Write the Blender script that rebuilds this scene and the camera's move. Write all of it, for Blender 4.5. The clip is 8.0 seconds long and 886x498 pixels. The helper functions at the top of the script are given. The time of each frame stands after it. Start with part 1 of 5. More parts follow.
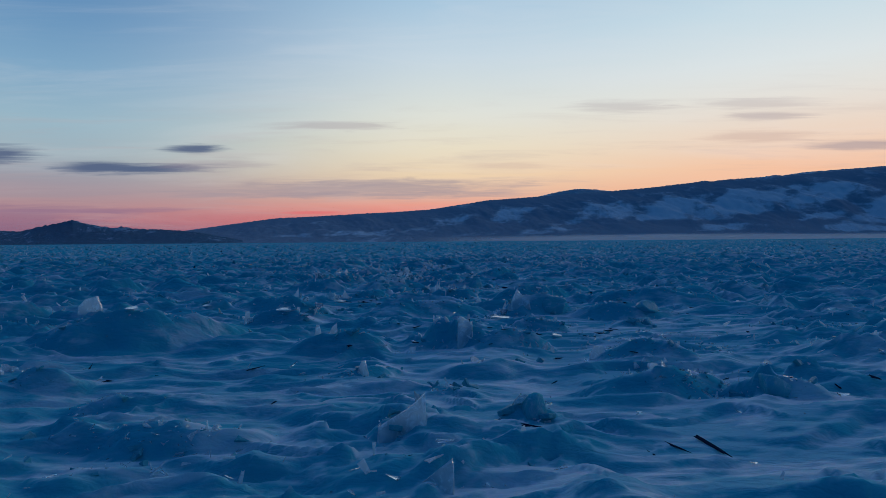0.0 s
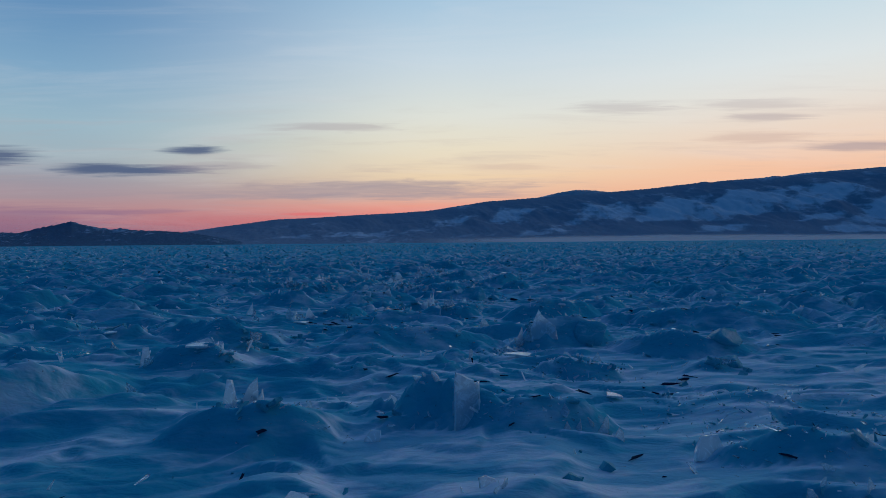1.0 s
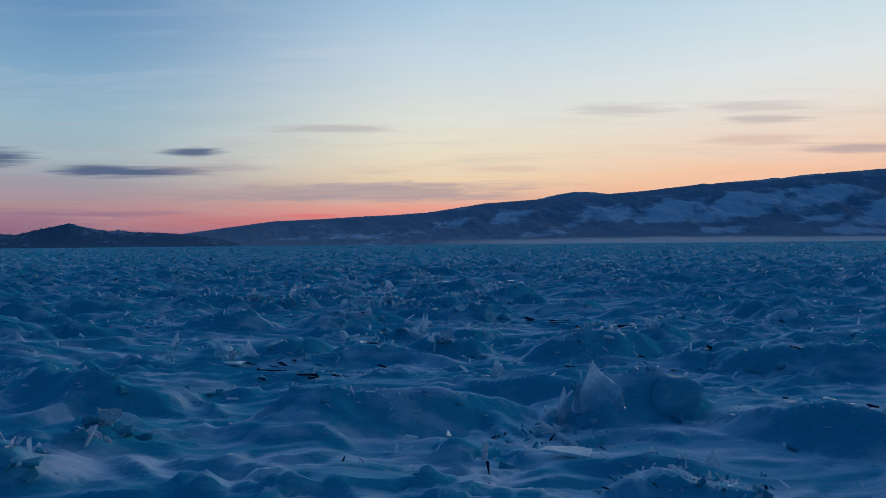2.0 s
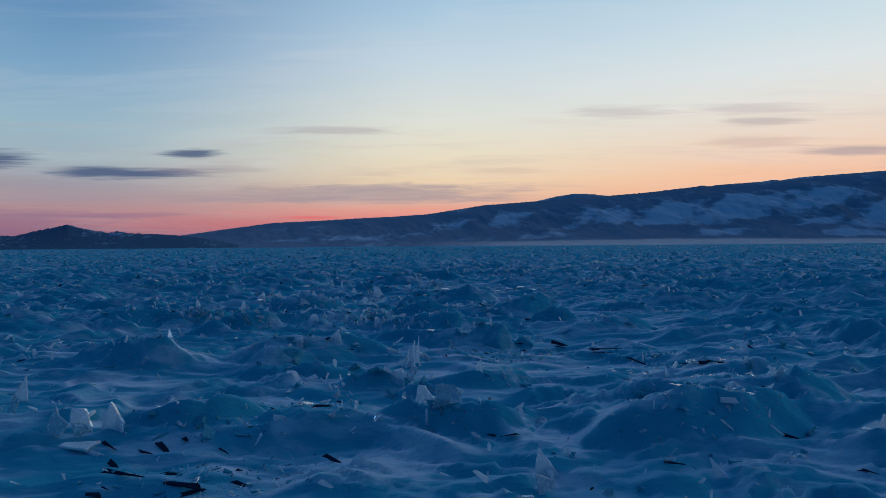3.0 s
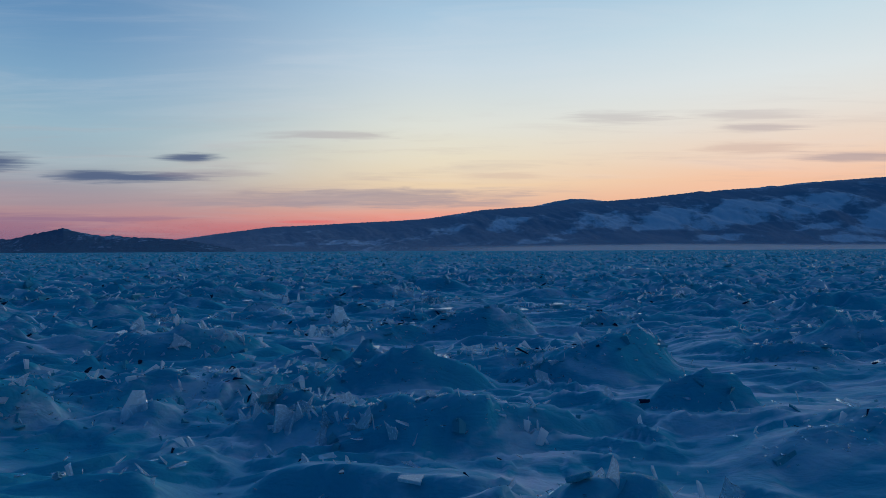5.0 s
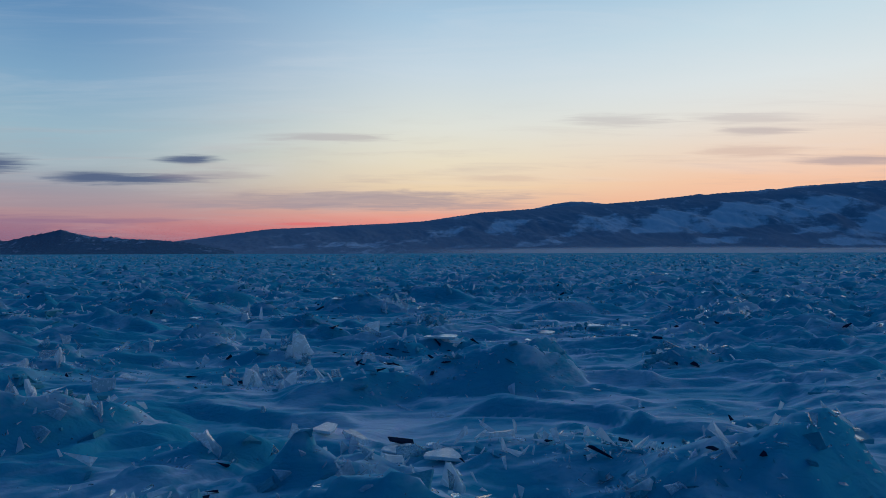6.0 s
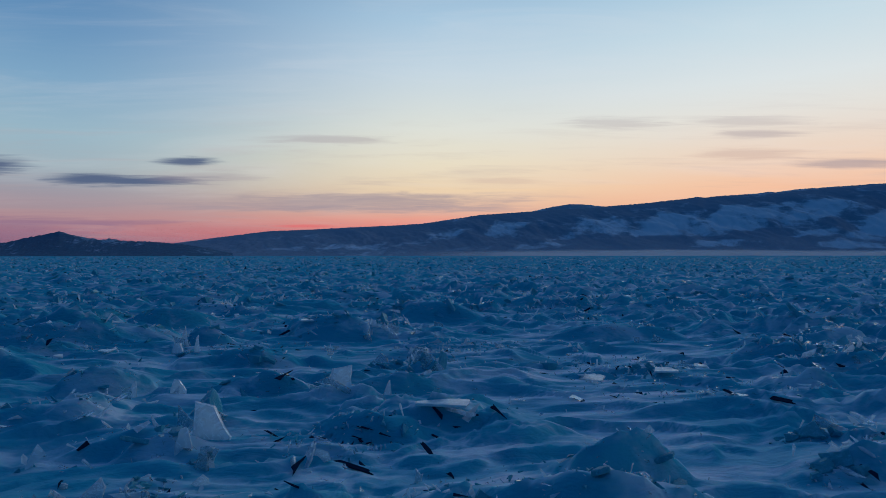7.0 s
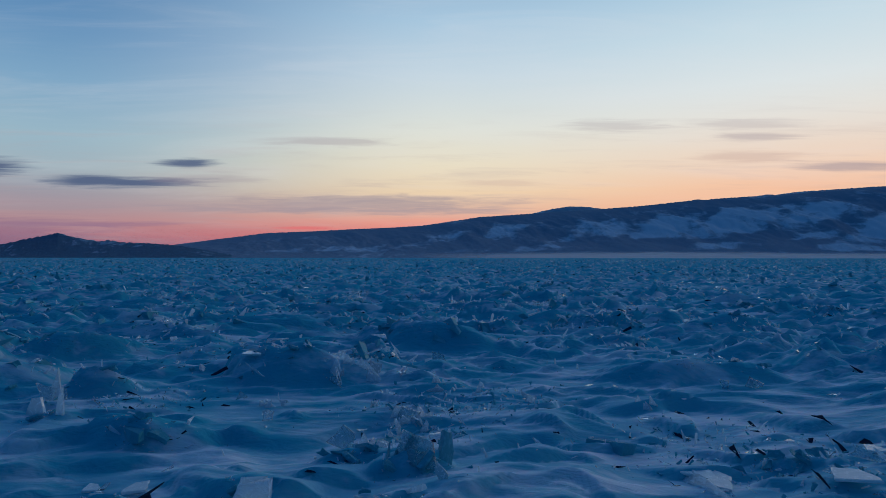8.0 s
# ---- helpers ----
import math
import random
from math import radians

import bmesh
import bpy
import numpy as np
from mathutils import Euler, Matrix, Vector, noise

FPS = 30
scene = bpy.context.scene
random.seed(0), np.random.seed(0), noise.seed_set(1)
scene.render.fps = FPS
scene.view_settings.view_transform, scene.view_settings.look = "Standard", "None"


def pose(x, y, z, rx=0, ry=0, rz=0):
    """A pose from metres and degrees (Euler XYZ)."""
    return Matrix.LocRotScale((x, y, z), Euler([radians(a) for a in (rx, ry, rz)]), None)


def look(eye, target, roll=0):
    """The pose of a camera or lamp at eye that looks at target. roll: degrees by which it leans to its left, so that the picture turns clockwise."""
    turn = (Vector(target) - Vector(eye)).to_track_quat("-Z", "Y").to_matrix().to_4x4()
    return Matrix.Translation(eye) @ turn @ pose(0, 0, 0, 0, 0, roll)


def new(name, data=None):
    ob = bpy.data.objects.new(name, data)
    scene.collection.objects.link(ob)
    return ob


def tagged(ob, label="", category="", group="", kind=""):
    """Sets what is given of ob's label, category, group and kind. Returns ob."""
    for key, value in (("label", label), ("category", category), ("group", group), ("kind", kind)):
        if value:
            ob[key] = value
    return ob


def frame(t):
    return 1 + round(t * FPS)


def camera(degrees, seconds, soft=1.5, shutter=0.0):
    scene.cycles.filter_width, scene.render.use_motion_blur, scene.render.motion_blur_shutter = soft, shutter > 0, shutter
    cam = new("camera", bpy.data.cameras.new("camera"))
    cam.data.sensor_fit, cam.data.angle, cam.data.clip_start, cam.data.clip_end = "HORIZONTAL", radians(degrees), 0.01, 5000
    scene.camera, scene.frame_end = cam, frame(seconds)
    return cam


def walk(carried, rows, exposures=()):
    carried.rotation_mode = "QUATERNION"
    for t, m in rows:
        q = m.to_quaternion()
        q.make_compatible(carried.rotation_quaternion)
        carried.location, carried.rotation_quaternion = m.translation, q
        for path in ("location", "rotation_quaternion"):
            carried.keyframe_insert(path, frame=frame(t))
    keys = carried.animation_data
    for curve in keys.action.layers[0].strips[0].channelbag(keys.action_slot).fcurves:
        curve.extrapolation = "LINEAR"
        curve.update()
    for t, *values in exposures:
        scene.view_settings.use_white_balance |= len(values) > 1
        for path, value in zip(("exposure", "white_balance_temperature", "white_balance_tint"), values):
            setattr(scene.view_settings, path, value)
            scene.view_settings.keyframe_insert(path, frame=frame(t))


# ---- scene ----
cam = camera(73.0, 8.0, soft=0.6)
PATH = [
    (0.0, (-0.180, 0.023, 1.942), (-0.180, 2.023, 1.916), -0.45),
    (0.5, (-0.096, 2.320, 1.919), (-0.096, 4.320, 1.894), -0.48),
    (1.0, (-0.035, 4.585, 1.965), (-0.033, 6.585, 1.943), -0.50),
    (1.5, (0.008, 6.820, 2.016), (0.011, 8.820, 1.997), -0.50),
    (2.0, (0.035, 9.027, 2.037), (0.040, 11.027, 2.021), -0.49),
    (2.5, (0.050, 11.211, 2.019), (0.057, 13.211, 2.006), -0.47),
    (3.0, (0.055, 13.373, 1.967), (0.063, 15.373, 1.957), -0.44),
    (3.5, (0.052, 15.517, 1.895), (0.063, 17.517, 1.889), -0.41),
    (4.0, (0.045, 17.646, 1.822), (0.057, 19.646, 1.820), -0.36),
    (4.5, (0.034, 19.762, 1.765), (0.049, 21.762, 1.767), -0.31),
    (5.0, (0.022, 21.868, 1.738), (0.038, 23.868, 1.744), -0.26),
    (5.5, (0.010, 23.967, 1.746), (0.029, 25.967, 1.757), -0.21),
    (6.0, (0.000, 26.063, 1.790), (0.020, 28.063, 1.804), -0.15),
    (6.5, (-0.007, 28.157, 1.857), (0.014, 30.157, 1.875), -0.10),
    (7.0, (-0.011, 30.253, 1.932), (0.012, 32.253, 1.954), -0.05),
    (7.5, (-0.011, 32.354, 1.989), (0.013, 34.353, 2.015), -0.00),
    (8.0, (-0.006, 34.462, 2.003), (0.019, 36.462, 2.032), 0.04),
]
walk(cam, [(t, look(eye, target, roll)) for t, eye, target, roll in PATH])

# ---------- light: dusk sky after sunset, no direct sun ----------
def node_math(nt, op, a, b=None, c=None, clamp=False):
    n = nt.nodes.new("ShaderNodeMath")
    n.operation, n.use_clamp = op, clamp
    for i, v in enumerate((a, b, c)):
        if v is None:
            continue
        if isinstance(v, (int, float)):
            n.inputs[i].default_value = v
        else:
            nt.links.new(v, n.inputs[i])
    return n.outputs[0]


def node_step(nt, v, lo, hi, a=0.0, b=1.0):
    n = nt.nodes.new("ShaderNodeMapRange")
    n.interpolation_type = "SMOOTHSTEP"
    nt.links.new(v, n.inputs[0])
    for i, x in enumerate((lo, hi, a, b)):
        n.inputs[i + 1].default_value = x
    return n.outputs[0]


def node_mix(nt, fac, a, b, blend="MIX"):
    n = nt.nodes.new("ShaderNodeMix")
    n.data_type, n.blend_type = "RGBA", blend
    for sock, v in ((n.inputs[0], fac), (n.inputs[6], a), (n.inputs[7], b)):
        if isinstance(v, (int, float)):
            sock.default_value = v
        elif isinstance(v, tuple):
            sock.default_value = (*v, 1)
        else:
            nt.links.new(v, sock)
    return n.outputs[2]


def node_ramp(nt, fac, stops):
    n = nt.nodes.new("ShaderNodeValToRGB")
    r = n.color_ramp
    while len(r.elements) < len(stops):
        r.elements.new(0.5)
    for e, (p, c) in zip(r.elements, stops):
        e.position, e.color = p, (*c, 1) if isinstance(c, tuple) else (c, c, c, 1)
    nt.links.new(fac, n.inputs[0])
    return n.outputs[0]


def node_noise(nt, vec, scale, detail=4.0, rough=0.5, distort=0.0):
    n = nt.nodes.new("ShaderNodeTexNoise")
    n.inputs["Scale"].default_value, n.inputs["Detail"].default_value = scale, detail
    n.inputs["Roughness"].default_value, n.inputs["Distortion"].default_value = rough, distort
    if vec is not None:
        nt.links.new(vec, n.inputs["Vector"])
    return n.outputs[0]


def rgb(r, g, b):
    """Linear colour from the usual 0 to 255 values."""
    return tuple((v / 255 / 12.92) if v <= 10 else ((v / 255 + 0.055) / 1.055) ** 2.4 for v in (r, g, b))


def elevation(deg):
    return math.sqrt(max(deg, 0.0) / 90)


def dusk_sky():
    world = bpy.data.worlds.new("dusk_sky")
    scene.world = world
    world.use_nodes = True
    nt = world.node_tree
    nt.nodes.clear()
    coord = nt.nodes.new("ShaderNodeTexCoord")
    split = nt.nodes.new("ShaderNodeSeparateXYZ")
    nt.links.new(coord.outputs["Generated"], split.inputs[0])
    x, y, z = split.outputs
    az = node_math(nt, "MULTIPLY", node_math(nt, "ARCTAN2", x, y), 180 / math.pi)
    el = node_math(nt, "MULTIPLY", node_math(nt, "ARCSINE", z), 180 / math.pi)
    # height above the skyline as a flat sheet of cloud shows it ahead
    level = node_math(nt, "MULTIPLY", node_math(nt, "ARCTAN2", z, node_math(nt, "MAXIMUM", y, 0.2)), 180 / math.pi)
    fac = node_math(nt, "SQRT", node_math(nt, "DIVIDE", node_math(nt, "MAXIMUM", el, 0.0), 90.0))

    def ramp(rows):
        return node_ramp(nt, fac, [(elevation(d), rgb(*c)) for d, c in rows])

    zen = ZENITH
    west = ramp([(0.0, (110, 76, 122)), (0.9, (136, 84, 116)), (2.0, (172, 112, 124)), (3.2, (176, 140, 146)), (5.5, (154, 154, 166)),
                 (7.3, (160, 178, 188)), (10, (152, 182, 198)), (14.2, (126, 166, 197)), (18.4, (102, 146, 187)), (30, (62, 108, 158)), (55, zen), (90, zen)])
    mid = ramp([(0.0, (214, 108, 116)), (2.4, (228, 130, 124)), (3.4, (234, 154, 136)), (4.4, (226, 182, 160)), (6.2, (236, 210, 176)),
                (8.9, (232, 222, 198)), (12, (222, 225, 216)), (17, (198, 215, 226)), (21.8, (168, 199, 222)), (34, (84, 128, 176)), (58, zen), (90, zen)])
    east = ramp([(0.0, (240, 160, 124)), (4.6, (247, 186, 150)), (6.4, (244, 198, 168)), (8.0, (239, 210, 188)), (10.1, (233, 219, 206)), (12.1, (228, 226, 220)),
                 (14.6, (220, 228, 230)), (19.0, (198, 219, 230)), (24, (168, 200, 222)), (36, (84, 128, 176)), (60, zen), (90, zen)])
    back = ramp([(0.0, BACK_LOW), (6.0, BACK_LOW), (20, BACK_MID), (55, zen), (90, zen)])
    col = node_mix(nt, node_step(nt, az, -34, 2), west, mid)
    col = node_mix(nt, node_step(nt, az, -2, 32), col, east)

    # thin high streaks
    flat = nt.nodes.new("ShaderNodeCombineXYZ")
    nt.links.new(node_math(nt, "MULTIPLY", az, 0.05), flat.inputs[0])
    nt.links.new(node_math(nt, "ADD", node_math(nt, "MULTIPLY", level, 0.62), node_math(nt, "MULTIPLY", az, 0.004)), flat.inputs[1])
    streak = node_noise(nt, flat.outputs[0], 1.6, 6.0, 0.6, 0.4)
    wisp = node_math(nt, "MULTIPLY", node_step(nt, streak, 0.48, 0.75, 0.0, 0.3), node_step(nt, el, 16, 6))
    col = node_mix(nt, wisp, col, rgb(176, 160, 164))

    veil = nt.nodes.new("ShaderNodeCombineXYZ")
    nt.links.new(node_math(nt, "MULTIPLY", az, 0.018), veil.inputs[0])
    nt.links.new(node_math(nt, "MULTIPLY", level, 0.16), veil.inputs[1])
    cirrus = node_noise(nt, veil.outputs[0], 2.4, 7.0, 0.62, 0.8)
    col = node_mix(nt, node_step(nt, cirrus, 0.42, 0.75, 0.0, 0.14), col, rgb(226, 226, 230))

    # clouds: azimuth, elevation, half width, half height, strength, colour
    rag = nt.nodes.new("ShaderNodeCombineXYZ")
    nt.links.new(node_math(nt, "MULTIPLY", az, 0.09), rag.inputs[0])
    nt.links.new(node_math(nt, "MULTIPLY", level, 1.3), rag.inputs[1])
    ragged = node_math(nt, "SUBTRACT", node_noise(nt, rag.outputs[0], 2.2, 5.0, 0.6, 0.6), 0.5)
    for a0, e0, w, h, strength, c in CLOUDS:
        e0 = math.degrees(math.atan(math.tan(math.radians(e0)) / math.cos(math.radians(a0))))
        du = node_math(nt, "DIVIDE", node_math(nt, "SUBTRACT", az, a0), w)
        dv = node_math(nt, "DIVIDE", node_math(nt, "SUBTRACT", level, e0), h)
        r2 = node_math(nt, "ADD", node_math(nt, "MULTIPLY", du, du), node_math(nt, "MULTIPLY", dv, dv))
        r = node_math(nt, "ADD", node_math(nt, "SQRT", r2), node_math(nt, "MULTIPLY", ragged, 1.5))
        col = node_mix(nt, node_step(nt, r, 1.2, 0.25, 0.0, strength), col, rgb(*c))

    off = node_math(nt, "ABSOLUTE", node_math(nt, "SUBTRACT", az, 12.0))
    col = node_mix(nt, node_step(nt, off, 52, 125), col, back)

    bg = nt.nodes.new("ShaderNodeBackground")
    nt.links.new(col, bg.inputs[0])
    bg.inputs[1].default_value = 1.0
    out = nt.nodes.new("ShaderNodeOutputWorld")
    nt.links.new(bg.outputs[0], out.inputs[0])


ZENITH = (28, 74, 124)
BACK_LOW = (1, 76, 120)
BACK_MID = (4, 74, 122)
SLATE, MAUVE, ROSE = (88, 103, 133), (158, 146, 156), (196, 168, 160)
CLOUDS = [
    (-26.4, 6.38, 6.4, 0.55, 1.0, SLATE), (-29.9, 6.3, 3.2, 0.7, 1.0, SLATE), (-36.5, 2.0, 9.0, 1.7, 0.5, (128, 104, 136)), (-22.4, 8.25, 2.7, 0.5, 0.95, SLATE), (-37.4, 6.8, 3.6, 1.1, 0.95, SLATE),
    (-21.0, 6.9, 5.5, 0.7, 0.4, MAUVE), (-10.2, 10.8, 7.0, 0.5, 0.4, MAUVE), (-8.0, 5.0, 16.0, 1.0, 0.6, MAUVE), (16.7, 12.0, 5.4, 0.7, 0.32, MAUVE),
    (27.7, 11.3, 5.8, 0.6, 0.3, MAUVE), (28.5, 10.2, 3.8, 0.45, 0.42, MAUVE), (27.7, 8.6, 5.0, 0.7, 0.42, ROSE), (35.2, 7.25, 4.6, 0.6, 0.6, MAUVE),
    (-30.0, 2.75, 8.0, 0.3, 0.75, (150, 116, 140)), (-34.0, 4.0, 9.0, 0.5, 0.4, MAUVE), (-4.0, 5.5, 13.0, 0.5, 0.42, MAUVE), (-2.0, 4.5, 12.0, 0.5, 0.45, MAUVE), (-17.0, 4.4, 9.0, 0.4, 0.4, MAUVE), (6.0, 7.1, 5.0, 0.4, 0.3, ROSE), (-12.0, 2.75, 3.5, 0.18, 0.6, (225, 108, 112)),
]
dusk_sky()


# ---------- materials ----------
def material(name):
    m = bpy.data.materials.new(name)
    m.use_nodes = True
    nt = m.node_tree
    return m, nt, nt.nodes["Principled BSDF"]


def bump(nt, bsdf, height, strength, distance):
    b = nt.nodes.new("ShaderNodeBump")
    b.inputs["Strength"].default_value, b.inputs["Distance"].default_value = strength, distance
    nt.links.new(height, b.inputs["Height"])
    nt.links.new(b.outputs[0], bsdf.inputs["Normal"])


def object_coord(nt, scale=(1, 1, 1)):
    c = nt.nodes.new("ShaderNodeTexCoord")
    m = nt.nodes.new("ShaderNodeMapping")
    m.inputs["Scale"].default_value = scale
    nt.links.new(c.outputs["Object"], m.inputs[0])
    return m.outputs[0]


def snow_material():
    """Wind-packed snow; the ice attribute says where blue ice shows through, painted shade on slopes included."""
    m, nt, p = material("wind_packed_snow")
    pos = object_coord(nt)
    long = object_coord(nt, (0.4, 1.0, 1.0))
    attr = nt.nodes.new("ShaderNodeAttribute")
    attr.attribute_name = "ice"
    coarse = node_noise(nt, long, 1.7, 4.0, 0.6, 0.4)
    grain = node_noise(nt, pos, 60.0, 3.0, 0.6)
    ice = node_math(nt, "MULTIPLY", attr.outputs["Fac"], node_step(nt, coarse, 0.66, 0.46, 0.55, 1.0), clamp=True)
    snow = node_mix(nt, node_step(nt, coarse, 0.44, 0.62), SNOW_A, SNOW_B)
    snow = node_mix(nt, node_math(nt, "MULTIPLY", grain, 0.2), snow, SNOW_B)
    nt.links.new(node_mix(nt, ice, snow, ICE_AND_SHADE), p.inputs["Base Color"])
    nt.links.new(node_math(nt, "ADD", node_math(nt, "MULTIPLY", ice, -0.38), 0.7), p.inputs["Roughness"])
    p.inputs["Specular IOR Level"].default_value = 0.0
    p.inputs["Subsurface Weight"].default_value = 0.4
    p.inputs["Subsurface Radius"].default_value = (0.25, 0.8, 1.0)
    p.inputs["Subsurface Scale"].default_value = 0.03
    ripple = node_noise(nt, object_coord(nt, (0.45, 1.0, 1.0)), 6.0, 3.0, 0.55, 0.4)
    h = node_math(nt, "ADD", node_math(nt, "MULTIPLY", ripple, 1.0), node_math(nt, "MULTIPLY", grain, 0.06))
    bump(nt, p, h, 1.0, 0.045)
    return m


def lit_through(nt, p, colour, share):
    """Frosted ice lets light through and scatters it: the sky beyond makes thin pieces glow."""
    through_it, both = nt.nodes.new("ShaderNodeBsdfTranslucent"), nt.nodes.new("ShaderNodeMixShader")
    through_it.inputs[0].default_value = (*colour, 1)
    both.inputs[0].default_value = share
    nt.links.new(p.outputs[0], both.inputs[1])
    nt.links.new(through_it.outputs[0], both.inputs[2])
    nt.links.new(both.outputs[0], nt.nodes["Material Output"].inputs[0])


def ice_material(name, colour, rough, transmission, scale=14.0, relief=0.35, gloss=0.5, coat=0.0):
    m, nt, p = material(name)
    pos = object_coord(nt)
    info = nt.nodes.new("ShaderNodeObjectInfo")
    veins = node_noise(nt, pos, scale, 5.0, 0.65, 0.8)
    frost = node_step(nt, node_noise(nt, pos, scale * 0.35, 4.0, 0.6), 0.45, 0.7)
    pale = tuple(min(1.0, v * 1.4 + (0.05 if colour[1] > 0.1 else 0.0)) for v in colour)
    col = node_mix(nt, node_math(nt, "MULTIPLY", frost, 0.7), colour, pale)
    col = node_mix(nt, node_math(nt, "MULTIPLY", info.outputs["Random"], 0.35), col, tuple(v * 0.7 for v in colour))
    nt.links.new(col, p.inputs["Base Color"])
    nt.links.new(node_math(nt, "ADD", node_math(nt, "MULTIPLY", frost, 0.3), rough), p.inputs["Roughness"])
    p.inputs["Transmission Weight"].default_value = transmission
    p.inputs["IOR"].default_value = 1.31
    p.inputs["Specular IOR Level"].default_value = gloss
    p.inputs["Coat Weight"].default_value = coat
    bump(nt, p, veins, relief, 0.03)
    return m


# third colour: exposed blue ice, and the shade painted on the snow
SNOW_A, SNOW_B, ICE_AND_SHADE = (0.2, 0.52, 0.66), (0.8, 0.84, 0.92), (0.045, 0.4, 0.53)
SNOW = snow_material()
BLUE_ICE = ice_material("blue_ice", (0.06, 0.43, 0.55), 0.32, 0.2, 14.0, 0.4, 0.2)
WHITE_ICE = ice_material("frosted_ice", (0.68, 0.83, 0.9), 0.1, 0.25, coat=0.2)
CLEAR_ICE = ice_material("clear_ice", (0.6, 0.82, 0.9), 0.05, 0.75, coat=0.5)
DARK_ICE = ice_material("black_ice", (0.012, 0.03, 0.06), 0.4, 0.0, 14.0, 0.35, 0.0)
FROST_ICE = ice_material("rime_ice", (0.82, 0.92, 0.97), 0.12, 0.1, 20.0, 0.5, coat=0.8)
BRIGHT_ICE = ice_material("bright_ice", (0.86, 0.94, 0.97), 0.1, 0.05, 16.0, 0.4, coat=0.7)
lit_through(FROST_ICE.node_tree, FROST_ICE.node_tree.nodes["Principled BSDF"], (0.88, 0.96, 1.0), 0.6)


def glass_ice():
    """Clean splinters of lake ice, clear as glass."""
    m, nt, p = material("glassy_ice")
    geo = nt.nodes.new("ShaderNodeNewGeometry")
    tint = node_mix(nt, geo.outputs["Random Per Island"], (0.8, 0.9, 0.96), (0.97, 0.98, 1.0))
    nt.links.new(tint, p.inputs["Base Color"])
    nt.links.new(node_math(nt, "MULTIPLY_ADD", geo.outputs["Random Per Island"], 0.12, 0.01), p.inputs["Roughness"])
    p.inputs["Transmission Weight"].default_value = 0.92
    p.inputs["Coat Weight"].default_value = 0.8
    p.inputs["IOR"].default_value = 1.31
    return m


GLASS_ICE = glass_ice()



def shard_ice():
    """Broken plates of lake ice: pale, half clear, frosted here and there."""
    m, nt, p = material("shard_ice")
    pos = object_coord(nt)
    geo = nt.nodes.new("ShaderNodeNewGeometry")
    frost = node_step(nt, node_noise(nt, pos, 9.0, 5.0, 0.65, 0.8), 0.42, 0.66)
    tint = node_mix(nt, geo.outputs["Random Per Island"], (0.42, 0.72, 0.84), (0.8, 0.92, 0.97))
    nt.links.new(node_mix(nt, node_math(nt, "MULTIPLY", frost, 0.6), tint, (0.88, 0.95, 0.98)), p.inputs["Base Color"])
    nt.links.new(node_math(nt, "MULTIPLY_ADD", frost, 0.22, 0.05), p.inputs["Roughness"])
    nt.links.new(node_step(nt, frost, 0.0, 1.0, SHARD_CLEAR, 0.15), p.inputs["Transmission Weight"])
    p.inputs["IOR"].default_value = 1.31
    p.inputs["Coat Weight"].default_value = 0.3
    bump(nt, p, node_noise(nt, pos, 22.0, 4.0, 0.6, 0.6), 0.3, 0.02)
    lit_through(nt, p, (0.78, 0.92, 1.0), 0.4)
    return m


SHARD_CLEAR = 0.6
SHARD_ICE = shard_ice()


def block_ice():
    """Milky translucent ice with frost on it."""
    m, nt, p = material("milky_blue_ice")
    pos = object_coord(nt)
    cloud = node_noise(nt, pos, 2.6, 6.0, 0.65, 1.0)
    crack = node_noise(nt, pos, 9.0, 6.0, 0.7, 1.4)
    frost = node_step(nt, cloud, 0.48, 0.68)
    nt.links.new(node_mix(nt, node_math(nt, "MULTIPLY", frost, 0.5), (0.06, 0.42, 0.54), (0.36, 0.62, 0.74)), p.inputs["Base Color"])
    nt.links.new(node_math(nt, "MULTIPLY_ADD", frost, 0.35, 0.28), p.inputs["Roughness"])
    p.inputs["IOR"].default_value = 1.31
    p.inputs["Specular IOR Level"].default_value = 0.2
    p.inputs["Subsurface Weight"].default_value = 0.4
    p.inputs["Subsurface Radius"].default_value = (0.25, 0.8, 1.0)
    p.inputs["Subsurface Scale"].default_value = 0.15
    bump(nt, p, node_math(nt, "ADD", cloud, node_math(nt, "MULTIPLY", crack, 0.5)), 0.5, 0.08)
    return m


THICK_ICE = block_ice()


# ---------- height of the frozen lake ----------
def lattice(ix, iy, seed):
    h = (ix.astype(np.int64) * 374761393 + iy.astype(np.int64) * 668265263 + seed * 974711 + 12345) & 0xFFFFFFFF
    h = ((h ^ (h >> 13)) * 1274126177) & 0xFFFFFFFF
    h = ((h ^ (h >> 16)) * 2246822519) & 0xFFFFFFFF
    return ((h ^ (h >> 15)) & 0xFFFFFF) / float(0x1000000)


def gradient_noise(x, y, seed):
    ix, iy = np.floor(x), np.floor(y)
    fx, fy = x - ix, y - iy
    ux, uy = fx * fx * fx * (fx * (fx * 6 - 15) + 10), fy * fy * fy * (fy * (fy * 6 - 15) + 10)

    def corner(dx, dy):
        a = lattice(ix + dx, iy + dy, seed) * 2 * np.pi
        return np.cos(a) * (fx - dx) + np.sin(a) * (fy - dy)

    low = corner(0, 0) * (1 - ux) + corner(1, 0) * ux
    high = corner(0, 1) * (1 - ux) + corner(1, 1) * ux
    return (low * (1 - uy) + high * uy) * 1.4


def layered(x, y, seed, octaves, gain=0.5):
    total, amp = np.zeros_like(x), 1.0
    for k in range(octaves):
        total += amp * gradient_noise(x * 2 ** k + 17.3 * k, y * 2 ** k - 9.1 * k, seed + k)
        amp *= gain
    return total


